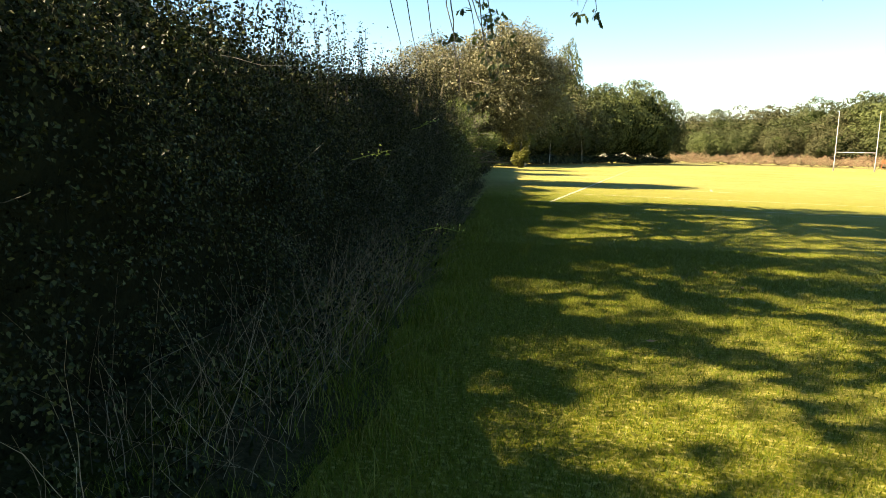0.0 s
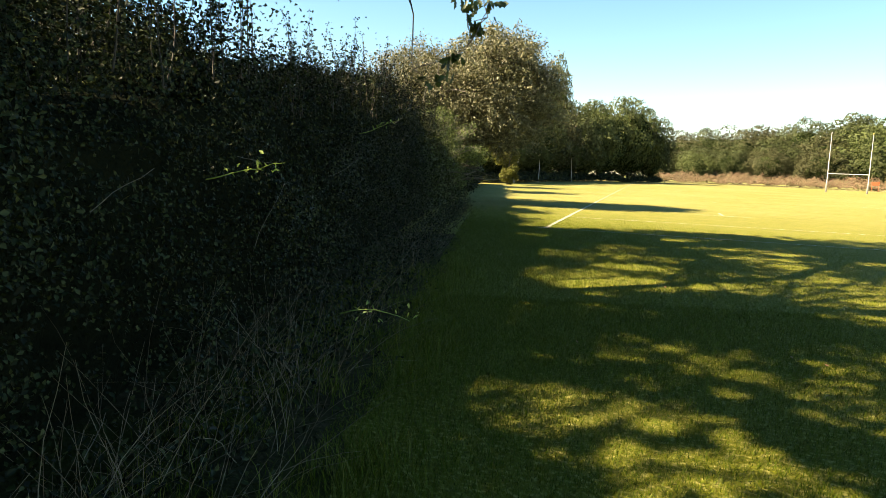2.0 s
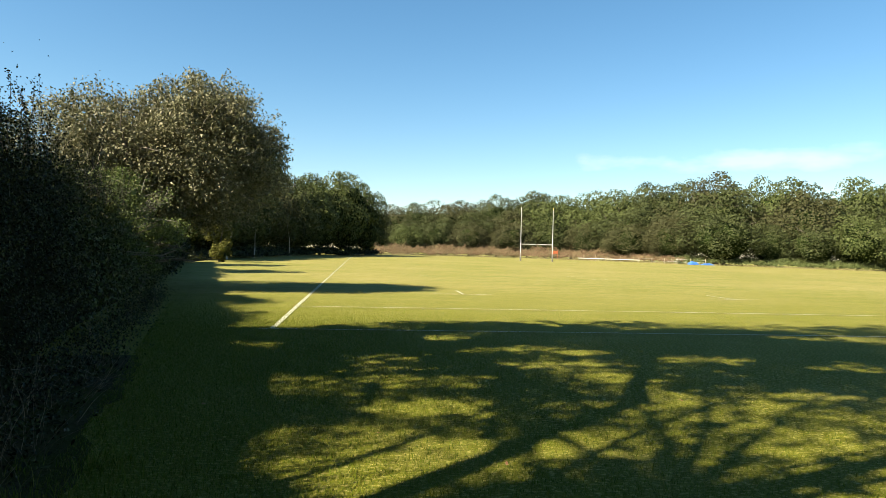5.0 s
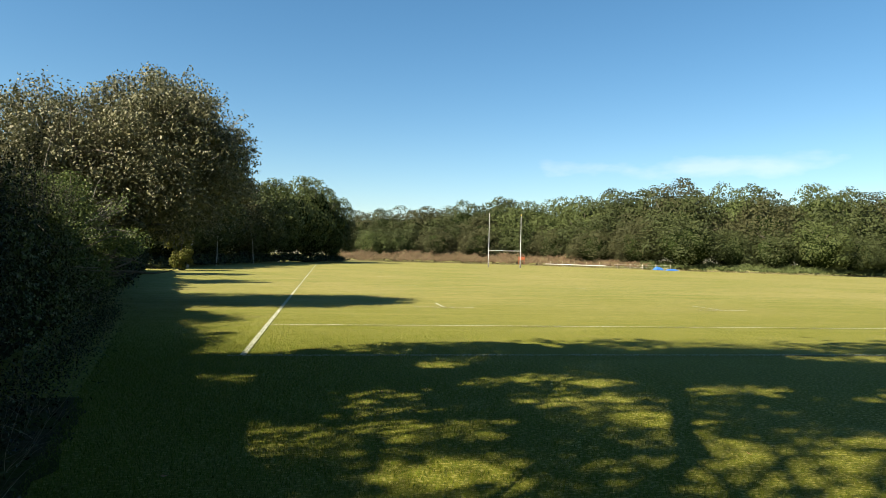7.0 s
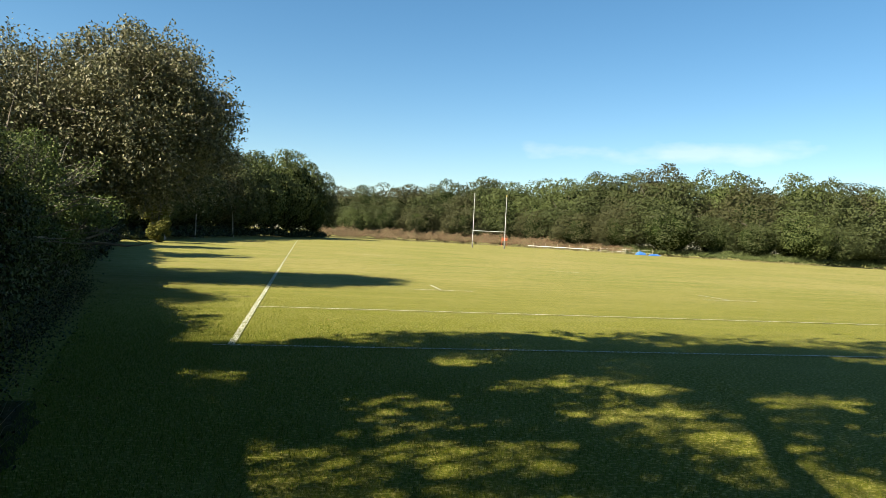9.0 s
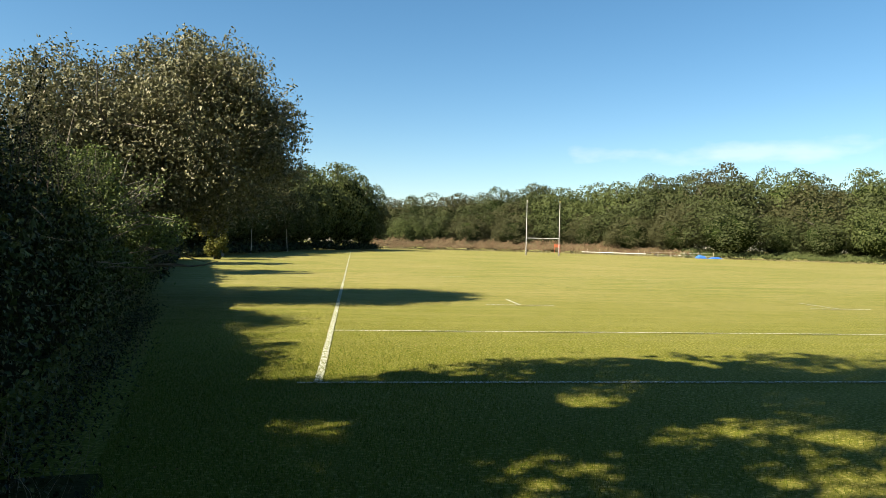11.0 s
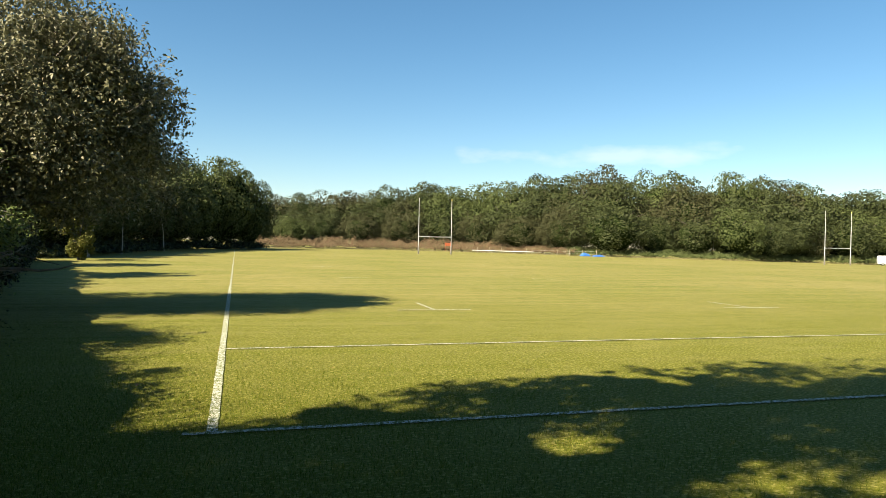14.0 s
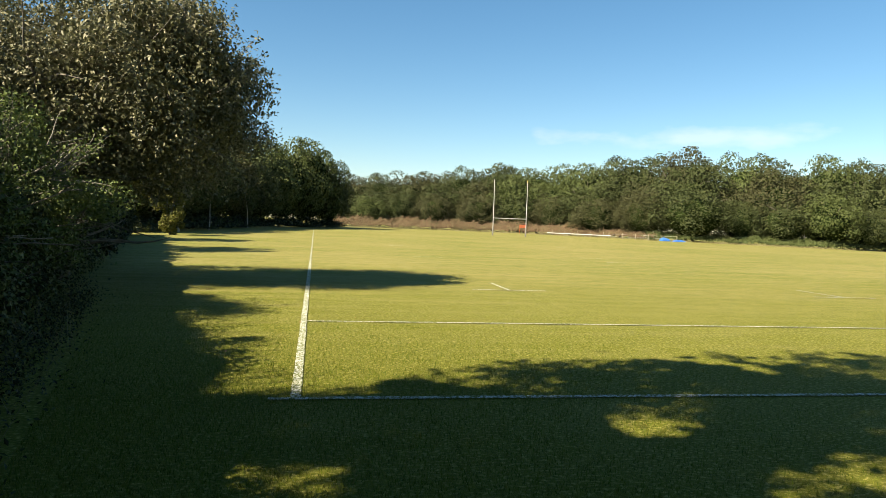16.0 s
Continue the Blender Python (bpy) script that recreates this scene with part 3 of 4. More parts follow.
def overhead_oak():
    """The oak behind the hedge whose crown shades the grass."""
    rng = np.random.default_rng(41)
    t = tagged(empty("oak_tree", -4.2, -11.6), "large oak behind the hedge with branches hanging over the grass", "tree")
    o = Vector((-4.2, -11.6, 0))
    trunk = limb(rng, (0, 0, -0.05), (0.05, 0, 1), 7.5, 0.42, 0.2, 9, 0.04, 0.1)
    np_mesh("trunk", *tube_arrays([trunk], 14), M_BARK, t, smooth=True)

    def bough(points, r0, r1):
        q, n = [Vector(p) for p in points], len(points) - 1
        out = []
        for k in range(6 * n + 1):
            i, a = min(k // 6, n - 1), k / 6 - min(k // 6, n - 1)
            out.append((tuple(q[i].lerp(q[i + 1], a) + Vector(rng.normal(0, 0.06, 3))), r0 + (r1 - r0) * k / (6 * n)))
        return out
    fork, heel = shaded_from(3.4, -4.9, 7.5) - o, shaded_from(4.6, -5.8, 6.6) - o
    boughs = [bough((trunk[6][0], heel, fork), 0.13, 0.09), bough((fork, shaded_from(3.3, -3.2, 8.6) - o, shaded_from(2.6, -1.4, 9.6) - o), 0.1, 0.03),
              bough((fork, shaded_from(3.9, -3.7, 8.3) - o, shaded_from(4.7, -1.6, 9.6) - o), 0.08, 0.03), bough((heel, shaded_from(6.0, -2.9, 8.6) - o, shaded_from(8.2, -0.8, 10.2) - o), 0.13, 0.04),
              bough((trunk[7][0], shaded_from(3.7, -9.2, 7.5) - o, shaded_from(1.6, -9.6, 6.8) - o), 0.13, 0.04), bough((trunk[7][0], shaded_from(7.0, -7.4, 8.5) - o, shaded_from(11.5, -4.0, 11) - o), 0.15, 0.05)]
    for path in boughs:
        np_mesh("bough", *tube_arrays([path], 9), M_BARK, t, smooth=True)
    br = []
    for k in range(20):
        q = trunk[rng.integers(5, 10)]
        a = rng.uniform(0, 2 * math.pi)
        br.append(limb(rng, q[0], (math.cos(a), math.sin(a), rng.uniform(0.4, 1.0)), rng.uniform(4, 9), 0.06, 0.01, 9, 0.13, 0.03))
    for path in boughs[1:]:
        for q, r in path[4::3]:
            br.append(limb(rng, q, tuple(rng.normal(0, 1, 3) + np.array((0, 0.3, 0.4))), rng.uniform(0.9, 1.9), r * 0.35, 0.008, 6, 0.22))
    br = [path for path in br if min(q[2] for q, _ in path) > 4.0]
    np_mesh("branchwork", *tube_arrays(br, 7), M_BARK, t, smooth=True)["kind"] = "stuff"
    sets = [blob_points(rng, c, r, b, n, 0.0, 0.12, 0.24) for c, r, b, n in (((1.3, 0.4, 8.9), (7.6, 9.6, 4.2), 120, 62000),
            ((-0.6, 5.2, 8.8), (5.2, 5.2, 2.8), 60, 26000), ((5.6, 4.9, 10.8), (6.6, 5.0, 2.6), 60, 26000), ((-3.6, 4.9, 7.5), (3.6, 3.4, 1.6), 40, 16000),
            ((-1.8, 5.9, 7.7), (2.6, 3.0, 1.4), 24, 8000), ((-3.5, 7.0, 7.6), (2.6, 2.6, 1.2), 24, 11000), ((0.2, -2.4, 8.6), (4.5, 3.0, 1.8), 40, 13000), ((0.3, -6.3, 8.6), (6.0, 4.6, 1.7), 60, 26000), ((0.6, -9.0, 8.4), (5.5, 3.4, 1.5), 44, 17000))]
    p, e = np.concatenate([a for a, _ in sets]), np.concatenate([b for _, b in sets])
    # thin the crown where it stands open to the sun
    g = p[:, :2] + np.array((o.x, o.y)) - np.outer(p[:, 2], np.array(SUN_STEP))
    wob = np.array([noise.noise((x * 1.5, y * 2.2, 2.0)) + 0.9 * noise.noise((x * 3.6, y * 5.2, 5.0)) for x, y in g])
    keep = np.ones(len(p), dtype=bool)
    stray = rng.uniform(0, 1, len(p)) < 0.2
    for gx, gy, r in FAR_GAPS + NEAR_GAPS:
        u, w = (g[:, 0] - gx) / r, (g[:, 1] - gy) / (r * 0.62)
        keep &= (u * u + w * w + 1.4 * wob > 0.85) | stray
    keep &= (g[:, 1] < 2.2 + 0.9 * wob + 0.5 * np.sin(g[:, 0] * 0.9))
    p, e = p[keep], e[keep]
    np_mesh("crown", *leaves(rng, p, e + np.array((0, 0, 0.5)), 0.16, 0.1, spread=1.0), M_OAK, t)
    return t


oak = overhead_oak()


def oak_leaf_arrays(rng, spots):
    """Lobed oak leaves: spots are (point, direction, size)."""
    outline = [(0, 0), (0.12, 0.07), (0.25, 0.2), (0.36, 0.12), (0.5, 0.27), (0.62, 0.15), (0.76, 0.24), (0.88, 0.1), (1.0, 0.0)]
    v, f = [], []
    for p, d, size in spots:
        d = Vector(d).normalized()
        b = d.cross(Vector(rng.normal(0, 1, 3))).normalized()
        n = d.cross(b)
        o = len(v)
        m = len(outline)
        for s, w in outline:
            v.append(tuple(Vector(p) + d * (s * size) - n * (s * s * size * 0.25)))
        for sg in (1, -1):
            for s, w in outline:
                v.append(tuple(Vector(p) + d * (s * size) + b * (sg * w * size) + n * (abs(w) * 0.3 * size - s * s * size * 0.25)))
        for k in range(m - 1):
            f.append((o + k, o + k + 1, o + m + k + 1, o + m + k))
            f.append((o + k + 1, o + k, o + 2 * m + k, o + 2 * m + k + 1))
    return np.array(v), np.array(f)


def hanging_twig(tip, seed, groups, lead=(-0.5, 0.5, 1.7)):
    """A drooping oak twig that ends at tip, with leaves in clusters of its side twigs."""
    rng = np.random.default_rng(seed)
    o, tip, lead = Vector(oak.location), Vector(tip), Vector(lead)
    main = []
    for k in range(11):
        a = k / 10
        q = tip + lead * (1 - a) ** 1.4 + Vector(rng.normal(0, 0.022, 3)) * (1 - a * 0.7)
        main.append((tuple(q - o), 0.009 - 0.007 * a))
    paths, spots = [main], []
    for g in range(groups):
        q = main[rng.integers(5, 11)]
        sub = limb(rng, q[0], (rng.normal(0.2, 0.7), rng.normal(0, 0.7), rng.normal(0.05, 0.4)), rng.uniform(0.06, 0.2), 0.003, 0.0013, 5, 0.16, -0.03)
        paths.append(sub)
        for _ in range(7):
            spots.append((Vector(sub[-1][0]) + Vector(rng.normal(0, 0.018, 3)), (rng.normal(0, 0.7), rng.normal(0, 0.7), rng.normal(-0.6, 0.6)), rng.uniform(0.05, 0.082)))
    np_mesh("hanging_twig", *tube_arrays(paths, 5), M_BARK, oak, "thin drooping twig")
    if spots:
        np_mesh("oak_leaf_cluster", *oak_leaf_arrays(rng, spots), M_OAK, oak, "cluster of lobed oak leaves")["kind"] = "stuff"


TWIG_TIPS = [((1.72, -13.4, 2.04), 3), ((1.75, -13.2, 2.2), 6), ((1.68, -13.3, 2.28), 6), ((1.4, -13.3, 1.92), 6), ((1.6, -13.4, 2.32), 5), ((0.9, -13.6, 2.25), 0),
             ((1.15, -13.4, 2.3), 0), ((1.42, -13.45, 2.2), 0), ((1.05, -13.5, 2.22), 0), ((2.8, -14.5, 2.46), 3), ((2.65, -14.4, 2.52), 3), ((4.3, -14.4, 2.48), 2)]
for k, (tip, groups) in enumerate(TWIG_TIPS):
    hanging_twig(tip, 150 + k, groups, (-0.4 - 0.1 * (k % 3), 0.35 + 0.15 * (k % 2), 1.6))


# ---- woods ----
def wood_tree(name, label, seed, leaf_mat, blobs=40, n=7200, leaf=0.028):
    """A tree of unit height and half-width 0.5, to be copied at size: a dome of rounded leafy boughs with dark gaps between them."""
    rng = np.random.default_rng(seed)
    t = tagged(empty(name, 0, 0, -200), label, "tree", group="trees of the wood")
    tr = limb(rng, (0, 0, -0.01), (0, 0, 1), 0.6, 0.022, 0.01, 5, 0.05)
    np_mesh("trunk", *tube_arrays([tr], 7), M_BARK, t, smooth=True)
    br = [limb(rng, tr[rng.integers(2, 6)][0], (math.cos(a), math.sin(a), 0.7), 0.4, 0.009, 0.003, 4, 0.2) for a in np.linspace(0, 6.2, 7)]
    np_mesh("branchwork", *tube_arrays(br, 5), M_BARK, t, smooth=True)["kind"] = "stuff"
    # boughs spread evenly over the dome, the lower ones further out
    k = np.arange(blobs) + 0.5
    up = 1 - 1.55 * k / blobs
    az = k * 2.399963 + rng.normal(0, 0.25, blobs)
    flat = np.sqrt(np.clip(1 - up * up, 0, 1))
    r = rng.uniform(0.1, 0.19, blobs)
    reach = rng.uniform(0.82, 1.12, blobs)
    c = np.column_stack([flat * np.cos(az) * 0.4 * reach, flat * np.sin(az) * 0.4 * reach, 0.47 + up * 0.4 * reach])
    which = rng.choice(blobs, n, p=r ** 2 / np.sum(r ** 2))
    e = unit(rng.normal(0, 1, (n, 3)) + 0.5 * unit(c - np.array((0, 0, 0.4)))[which] + np.array((0, 0, 0.35)))
    rad = rng.uniform(0.8, 1.05, (n, 1)) + 0.16 * np.array([noise.noise(tuple(q * 3.0 + w)) for q, w in zip(e, which)])[:, None]
    p = c[which] + e * r[which][:, None] * rad
    fill = rng.uniform(0, 1, n) < 0.24
    ball = unit(rng.normal(0, 1, (n, 3)) + np.array((0, 0, 0.2)))
    p[fill] = (ball * np.array((0.42, 0.42, 0.43)) * rng.uniform(0.82, 1.02, (n, 1)) + np.array((0, 0, 0.46)))[fill]
    e[fill] = ball[fill]
    p[:, 2] = np.clip(p[:, 2], 0.03, None) / np.max(p[:, 2])
    np_mesh("crown", *leaves(rng, p, e, leaf, leaf * 0.85, spread=0.3), leaf_mat, t)
    # dark lump stops see-through; its colour stands for shade between the boughs
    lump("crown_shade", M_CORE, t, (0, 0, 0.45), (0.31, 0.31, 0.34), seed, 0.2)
    return t


KINDS = [wood_tree("oak_tree", "mature dark green oak at the edge of the wood", 61, M_WOOD_A),
         wood_tree("ash_tree", "full leafy light green ash at the edge of the wood", 62, M_WOOD_B),
         wood_tree("oak_tree", "mature oak with olive-brown leaves in the wood", 63, M_WOOD_C, 46),
         wood_tree("oak_tree", "mature dark green oak at the edge of the wood", 64, M_WOOD_A, 34)]


def plant(kind, x, y, height, width, rng, sink=0.0):
    m = pose(x, y, ground_z(x, y) - sink, 0, 0, rng.uniform(0, 360)) @ Matrix.Diagonal((width, width, height, 1))
    return copy_thing(KINDS[kind], m)


def along(points, step):
    out = []
    for (x0, y0), (x1, y1) in zip(points[:-1], points[1:]):
        n = max(1, int(math.hypot(x1 - x0, y1 - y0) / step))
        out += [(x0 + (x1 - x0) * k / n, y0 + (y1 - y0) * k / n) for k in range(n)]
    return out + [points[-1]]


FAR_EDGE = [(4, 150), (28, 152), (46, 146), (60, 134), (66, 122), (80, 114), (95, 108), (118, 112), (168, 103)]
SKY_AZ = [-2, 1.5, 5, 7.3, 12.1, 15, 18.4, 22.5, 25.1, 29.8, 35.6, 40.2, 43.8, 47.5, 49.8, 60]
SKY_EL = [3.5, 3.55, 4.39, 4.23, 5.1, 5.41, 5.0, 5.77, 6.03, 6.9, 6.12, 6.34, 5.17, 4.54, 4.2, 4.0]


def sky_height(x, y):
    az = math.degrees(math.atan2(x - 0.3, y + 6.3))
    return 1.7 + math.hypot(x - 0.3, y + 6.3) * math.tan(radians(float(np.interp(az, SKY_AZ, SKY_EL)))) - ground_z(x, y)


def far_wood():
    rng = np.random.default_rng(71)
    for row, (back, frac, step, wide) in enumerate(((6, 0.58, 7.5, 1.25), (14, 0.82, 7.5, 1.2), (23, 1.0, 5.6, 1.15))):
        for x, y in along(FAR_EDGE, step):
            d = Vector((x - 20, y - 20)).normalized()
            bx = back + (9 if x < 60 else 0) + rng.uniform(-2, 2)
            px, py = x + d.x * bx + rng.normal(0, 1.2), y + d.y * bx + rng.normal(0, 1.2)
            hgt = sky_height(px, py) * frac * (rng.uniform(0.95, 1.03) if frac == 1.0 else rng.uniform(0.82, 1.08))
            plant(int(rng.choice(4, p=(0.3, 0.2, 0.25, 0.25))), px, py, hgt, min(hgt * wide, 17) * rng.uniform(0.85, 1.2), rng)


far_wood()


def left_wood():
    rng = np.random.default_rng(72)
    # lighter ash towards the front: sun on those faces put into the colour
    for x, y, hgt, w, k in ((-17.5, 54, 9.0, 9.5, 3), (-16.5, 62, 10, 10, 0), (-17, 70, 11, 11, 3), (-15.5, 78, 11.5, 11, 0), (-15, 87, 12.5, 12, 2),
                            (-13, 96, 13, 12, 3), (-11.5, 105, 14, 13, 1), (-8, 112, 15.8, 13, 1), (-3.5, 118, 16.6, 13, 1), (0.2, 123, 13.0, 9, 0), (-15.5, 100, 21.5, 6, 1),
                            (-20, 90, 15, 11, 0), (-18, 108, 16, 12, 3), (-12, 124, 16, 12, 0), (-24, 70, 12, 10, 3), (-23, 56, 11, 10, 0), (-5, 130, 14, 11, 3)):
        plant(k, x, y, hgt, w, rng)


left_wood()

# rough backdrop walls of trees close the place behind the walker
def behind_wood():
    rng = np.random.default_rng(73)
    for k in range(6):
        a = radians(150 + k * 21)
        plant(int(rng.integers(0, 4)), 30 + 120 * math.sin(a), -10 + 90 * math.cos(a), rng.uniform(12, 16), 13, rng)


behind_wood()


def skylight_block_trees():
    """Unseen trees added on the hedge's sunny side to block skylight, below the sun's line to the field."""
    rng = np.random.default_rng(74)
    for s in np.arange(-46, -7, 4.6):
        for d, hgt in ((9.0, 7.0), (14.5, 10.5)):
            x, y = hedge_xy(s + rng.uniform(-1, 1) - (0.25 * d), d)[0]
            plant(int(rng.integers(0, 4)), x, y, hgt * rng.uniform(0.9, 1.1), 7.5, rng)
    for s in np.arange(-6, 9, 4.0):
        x, y = hedge_xy(s, 9.0 + rng.uniform(-0.6, 0.6))[0]
        plant(int(rng.integers(0, 4)), x, y, rng.uniform(4.8, 5.4), 6.0, rng)


skylight_block_trees()


# ---- scrub along the far edge ----
def scrub(name, label, points, height, depth, material, n, leaf, seed, category="scrub"):
    rng = np.random.default_rng(seed)
    seg = along(points, 1.5)
    pts = np.array(seg)
    which = rng.integers(0, len(pts), n)
    back = rng.uniform(0, 1, n)
    out = unit(pts - np.array((20.0, 20.0)))
    xy = pts[which] + out[which] * (back * depth)[:, None] + rng.normal(0, 0.6, (n, 2))
    hn = np.array([0.55 + 0.45 * noise.noise((x * 0.35, y * 0.35, seed)) + 0.25 * noise.noise((x * 1.3, y * 1.3, seed)) for x, y in xy])
    z = np.clip(hn, 0.12, 1) * height * (0.35 + 0.65 * back) * rng.uniform(0.15, 1, n) ** 0.35
    gz = np.array([ground_z(x, y) for x, y in xy])
    c = pts.mean(axis=0)
    ob = tagged(empty(name, c[0], c[1]), label, category, kind="stuff")
    p = np.column_stack([xy - c, z + gz])
    np_mesh("foliage", *leaves(rng, p, np.column_stack([-out[which], np.full(n, 0.7)]), leaf, leaf * 0.6, spread=0.6), material, ob)
    return ob


scrub("bracken", "bank of rusty brown bracken before the wood", FAR_EDGE[:5], 5.0, 15, M_BRACKEN, 48000, 0.32, 81)
scrub("brambles", "low green brambles at the foot of the wood", FAR_EDGE[4:], 4.2, 9, M_WOOD_B, 34000, 0.36, 82)
scrub("straw_verge", "strip of dry straw-coloured long grass", FAR_EDGE, 0.5, 2.5, M_STRAW, 9000, 0.35, 83, "grass")


# ---- goal posts ----
def goal_posts(x, y, width, turn, height, bar, label):
    g = tagged(empty("rugby_goal", x, y, ground_z(x, y)), label, "goal posts", group="rugby goals")
    g.rotation_euler = (0, 0, radians(turn))
    for sx in (-0.5, 0.5):
        q = sx * width
        v, f = tube_arrays([[((q, 0, -0.1), 0.06), ((q, 0, 3), 0.06), ((q, 0, 3.02), 0.052), ((q, 0, 6.2), 0.052), ((q, 0, 6.22), 0.045), ((q, 0, height), 0.042)]], 12)
        post = np_mesh("post", v, f, M_POST, g, smooth=True)
        v, f = tube_arrays([[((q, 0, 0), 0.1), ((q, 0, 0.02), 0.115), ((q, 0, 1.35), 0.115), ((q, 0, 1.37), 0.08)]], 12)
        np_mesh("sleeve", v, f, M_PAD, post, "grey sleeve at the foot")
        v, f = tube_arrays([[((q, 0, height - 0.25), 0.055), ((q, 0, height + 0.02), 0.055), ((q, 0, height + 0.04), 0.01)]], 10)
        np_mesh("cap", v, f, M_YELLOW if sx > 0 else M_POST, post)
    v, f = tube_arrays([[((-width / 2, 0, bar), 0.055), ((-0.02, 0, bar - 0.03), 0.055)]], 10)
    np_mesh("crossbar", v, f, M_POST, g, smooth=True)
    v, f = tube_arrays([[((0.02, 0, bar - 0.03), 0.055), ((width / 2, 0, bar), 0.055)]], 10)
    np_mesh("crossbar", v, f, M_POST, g, smooth=True)
    v, f = tube_arrays([[((-0.15, 0, bar - 0.03), 0.075), ((0.15, 0, bar - 0.03), 0.075)]], 10)
    np_mesh("joint_sleeve", v, f, M_PAD, g)
    return g


goal_posts(29.8, 100.1, 5.6, 0, 9.17, 2.9, "tall white H-shaped rugby goal posts on the field")
goal_posts(97.3, 84.7, 5.6, 0, 9.17, 2.9, "far white H-shaped rugby goal posts near a parked van")


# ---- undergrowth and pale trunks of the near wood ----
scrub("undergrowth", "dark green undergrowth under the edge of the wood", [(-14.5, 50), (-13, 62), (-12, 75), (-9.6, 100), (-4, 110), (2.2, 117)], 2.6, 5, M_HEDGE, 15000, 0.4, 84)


def birch():
    rng = np.random.default_rng(91)
    t = tagged(empty("birch_tree", 0, 0, -200), "slim young birch with a pale trunk in the wood", "tree", group="birches")
    tr = limb(rng, (0, 0, -0.05), (0.05, 0, 1), 6.5, 0.085, 0.03, 9, 0.09)
    np_mesh("trunk", *tube_arrays([tr], 8), M_PALE, t, "pale bark", smooth=True)
    p, e = blob_points(rng, (0.2, 0, 4.9), (1.9, 1.9, 2.6), 24, 2600, 0.2)
    np_mesh("crown", *leaves(rng, p, e, 0.22, 0.14), M_WOOD_B, t)
    return t


BIRCH = birch()
for bx, by, bs in ((-12.6, 55, 0.6), (-12.9, 57, 0.75), (-12.0, 67, 0.7), (-10.2, 86, 0.8)):
    copy_thing(BIRCH, pose(bx, by, 0, 0, 0, bx * 90) @ Matrix.Scale(bs, 4))


# ---- things at the far edge of the field ----
def pipe_rail():
    g = tagged(empty("barrier_rail", 54.5, 133, ground_z(54, 133)), "long low white rail on short stakes at the field edge", "rail")
    a, b = Vector((-5.0, 6.0, 0.55)), Vector((5.0, -6.0, 0.5))
    np_mesh("rail", *tube_arrays([[(tuple(a + (b - a) * k / 6), 0.08) for k in range(7)]], 8), M_WHITE, g, smooth=True)
    for k in range(5):
        q = a + (b - a) * (k + 0.4) / 5
        np_mesh("stake", *tube_arrays([[((q.x + 0.25, q.y + 0.2, -0.05), 0.06), ((q.x + 0.25, q.y + 0.2, 1.25), 0.05), ((q.x + 0.25, q.y + 0.2, 1.3), 0.01)]], 6), M_STAKE, g, "weathered timber stake")


pipe_rail()


def fence():
    g = tagged(empty("post_fence", 64, 123, ground_z(64, 123)), "old timber post and wire fence before the brambles", "fence")
    pts = [(-4.0, 6.0), (-2.2, 3.2), (-0.6, 0.5), (1.2, -1.6), (3.4, -3.2), (5.8, -4.8)]
    for x, y in pts:
        np_mesh("post", *tube_arrays([[((x, y, -0.1), 0.07), ((x, y, 1.2), 0.06), ((x, y, 1.24), 0.02)]], 6), M_STAKE, g)
    for z in (0.45, 0.95):
        np_mesh("wire", *tube_arrays([[((x, y, z), 0.012) for x, y in pts]], 5), M_RIM, g)


fence()


def tarpaulin(x, y, w, d, hgt, seed):
    g = tagged(empty("tarpaulin", x, y, ground_z(x, y)), "crumpled bright blue tarpaulin heaped at the field edge", "tarpaulin", group="blue tarpaulins")
    n = 22
    v = []
    for j in range(n + 1):
        for i in range(n + 1):
            a, b = i / n * 2 - 1, j / n * 2 - 1
            r = max(0, 1 - (a * a) ** 1.4) * max(0, 1 - (b * b) ** 1.4)
            z = hgt * r ** 0.6 * (0.75 + 0.5 * noise.noise((a * 2.1, b * 2.1, seed))) + 0.03 + 0.04 * noise.noise((a * 7, b * 7, seed))
            v.append((a * w / 2 * (1 + 0.12 * noise.noise((a, b * 3, seed + 3))), b * d / 2, max(z, 0.02)))
    f = [(j * (n + 1) + i, j * (n + 1) + i + 1, (j + 1) * (n + 1) + i + 1, (j + 1) * (n + 1) + i) for j in range(n) for i in range(n)]
    sh = raw("sheet", v, f, M_TARP, g)
    so = sh.modifiers.new("thickness", "SOLIDIFY")
    so.thickness = 0.01
    return g


tarpaulin(66.8, 117.5, 1.9, 1.6, 0.8, 1)
tarpaulin(69.2, 116.3, 2.4, 1.4, 0.4, 5)


def orange_barrier():
    g = tagged(empty("safety_barrier", 45.5, 145.2, ground_z(45, 145)), "orange plastic safety barrier standing among the bracken", "barrier")
    for z in (1.2,):
        bm = bmesh.new()
        bmesh.ops.create_cube(bm, size=1, matrix=Matrix.Translation((0, 0, z + 0.5)) @ Matrix.Diagonal((1.5, 0.06, 0.7, 1)))
        bmesh.ops.bevel(bm, geom=bm.edges[:], offset=0.02, segments=2, affect="EDGES")
        part("panel", bm, M_ORANGE, g)
    for x in (-0.65, 0.65):
        np_mesh("leg", *tube_arrays([[((x, 0, -0.05), 0.05), ((x, 0, 2.2), 0.05)]], 8), M_ORANGE, g)


orange_barrier()


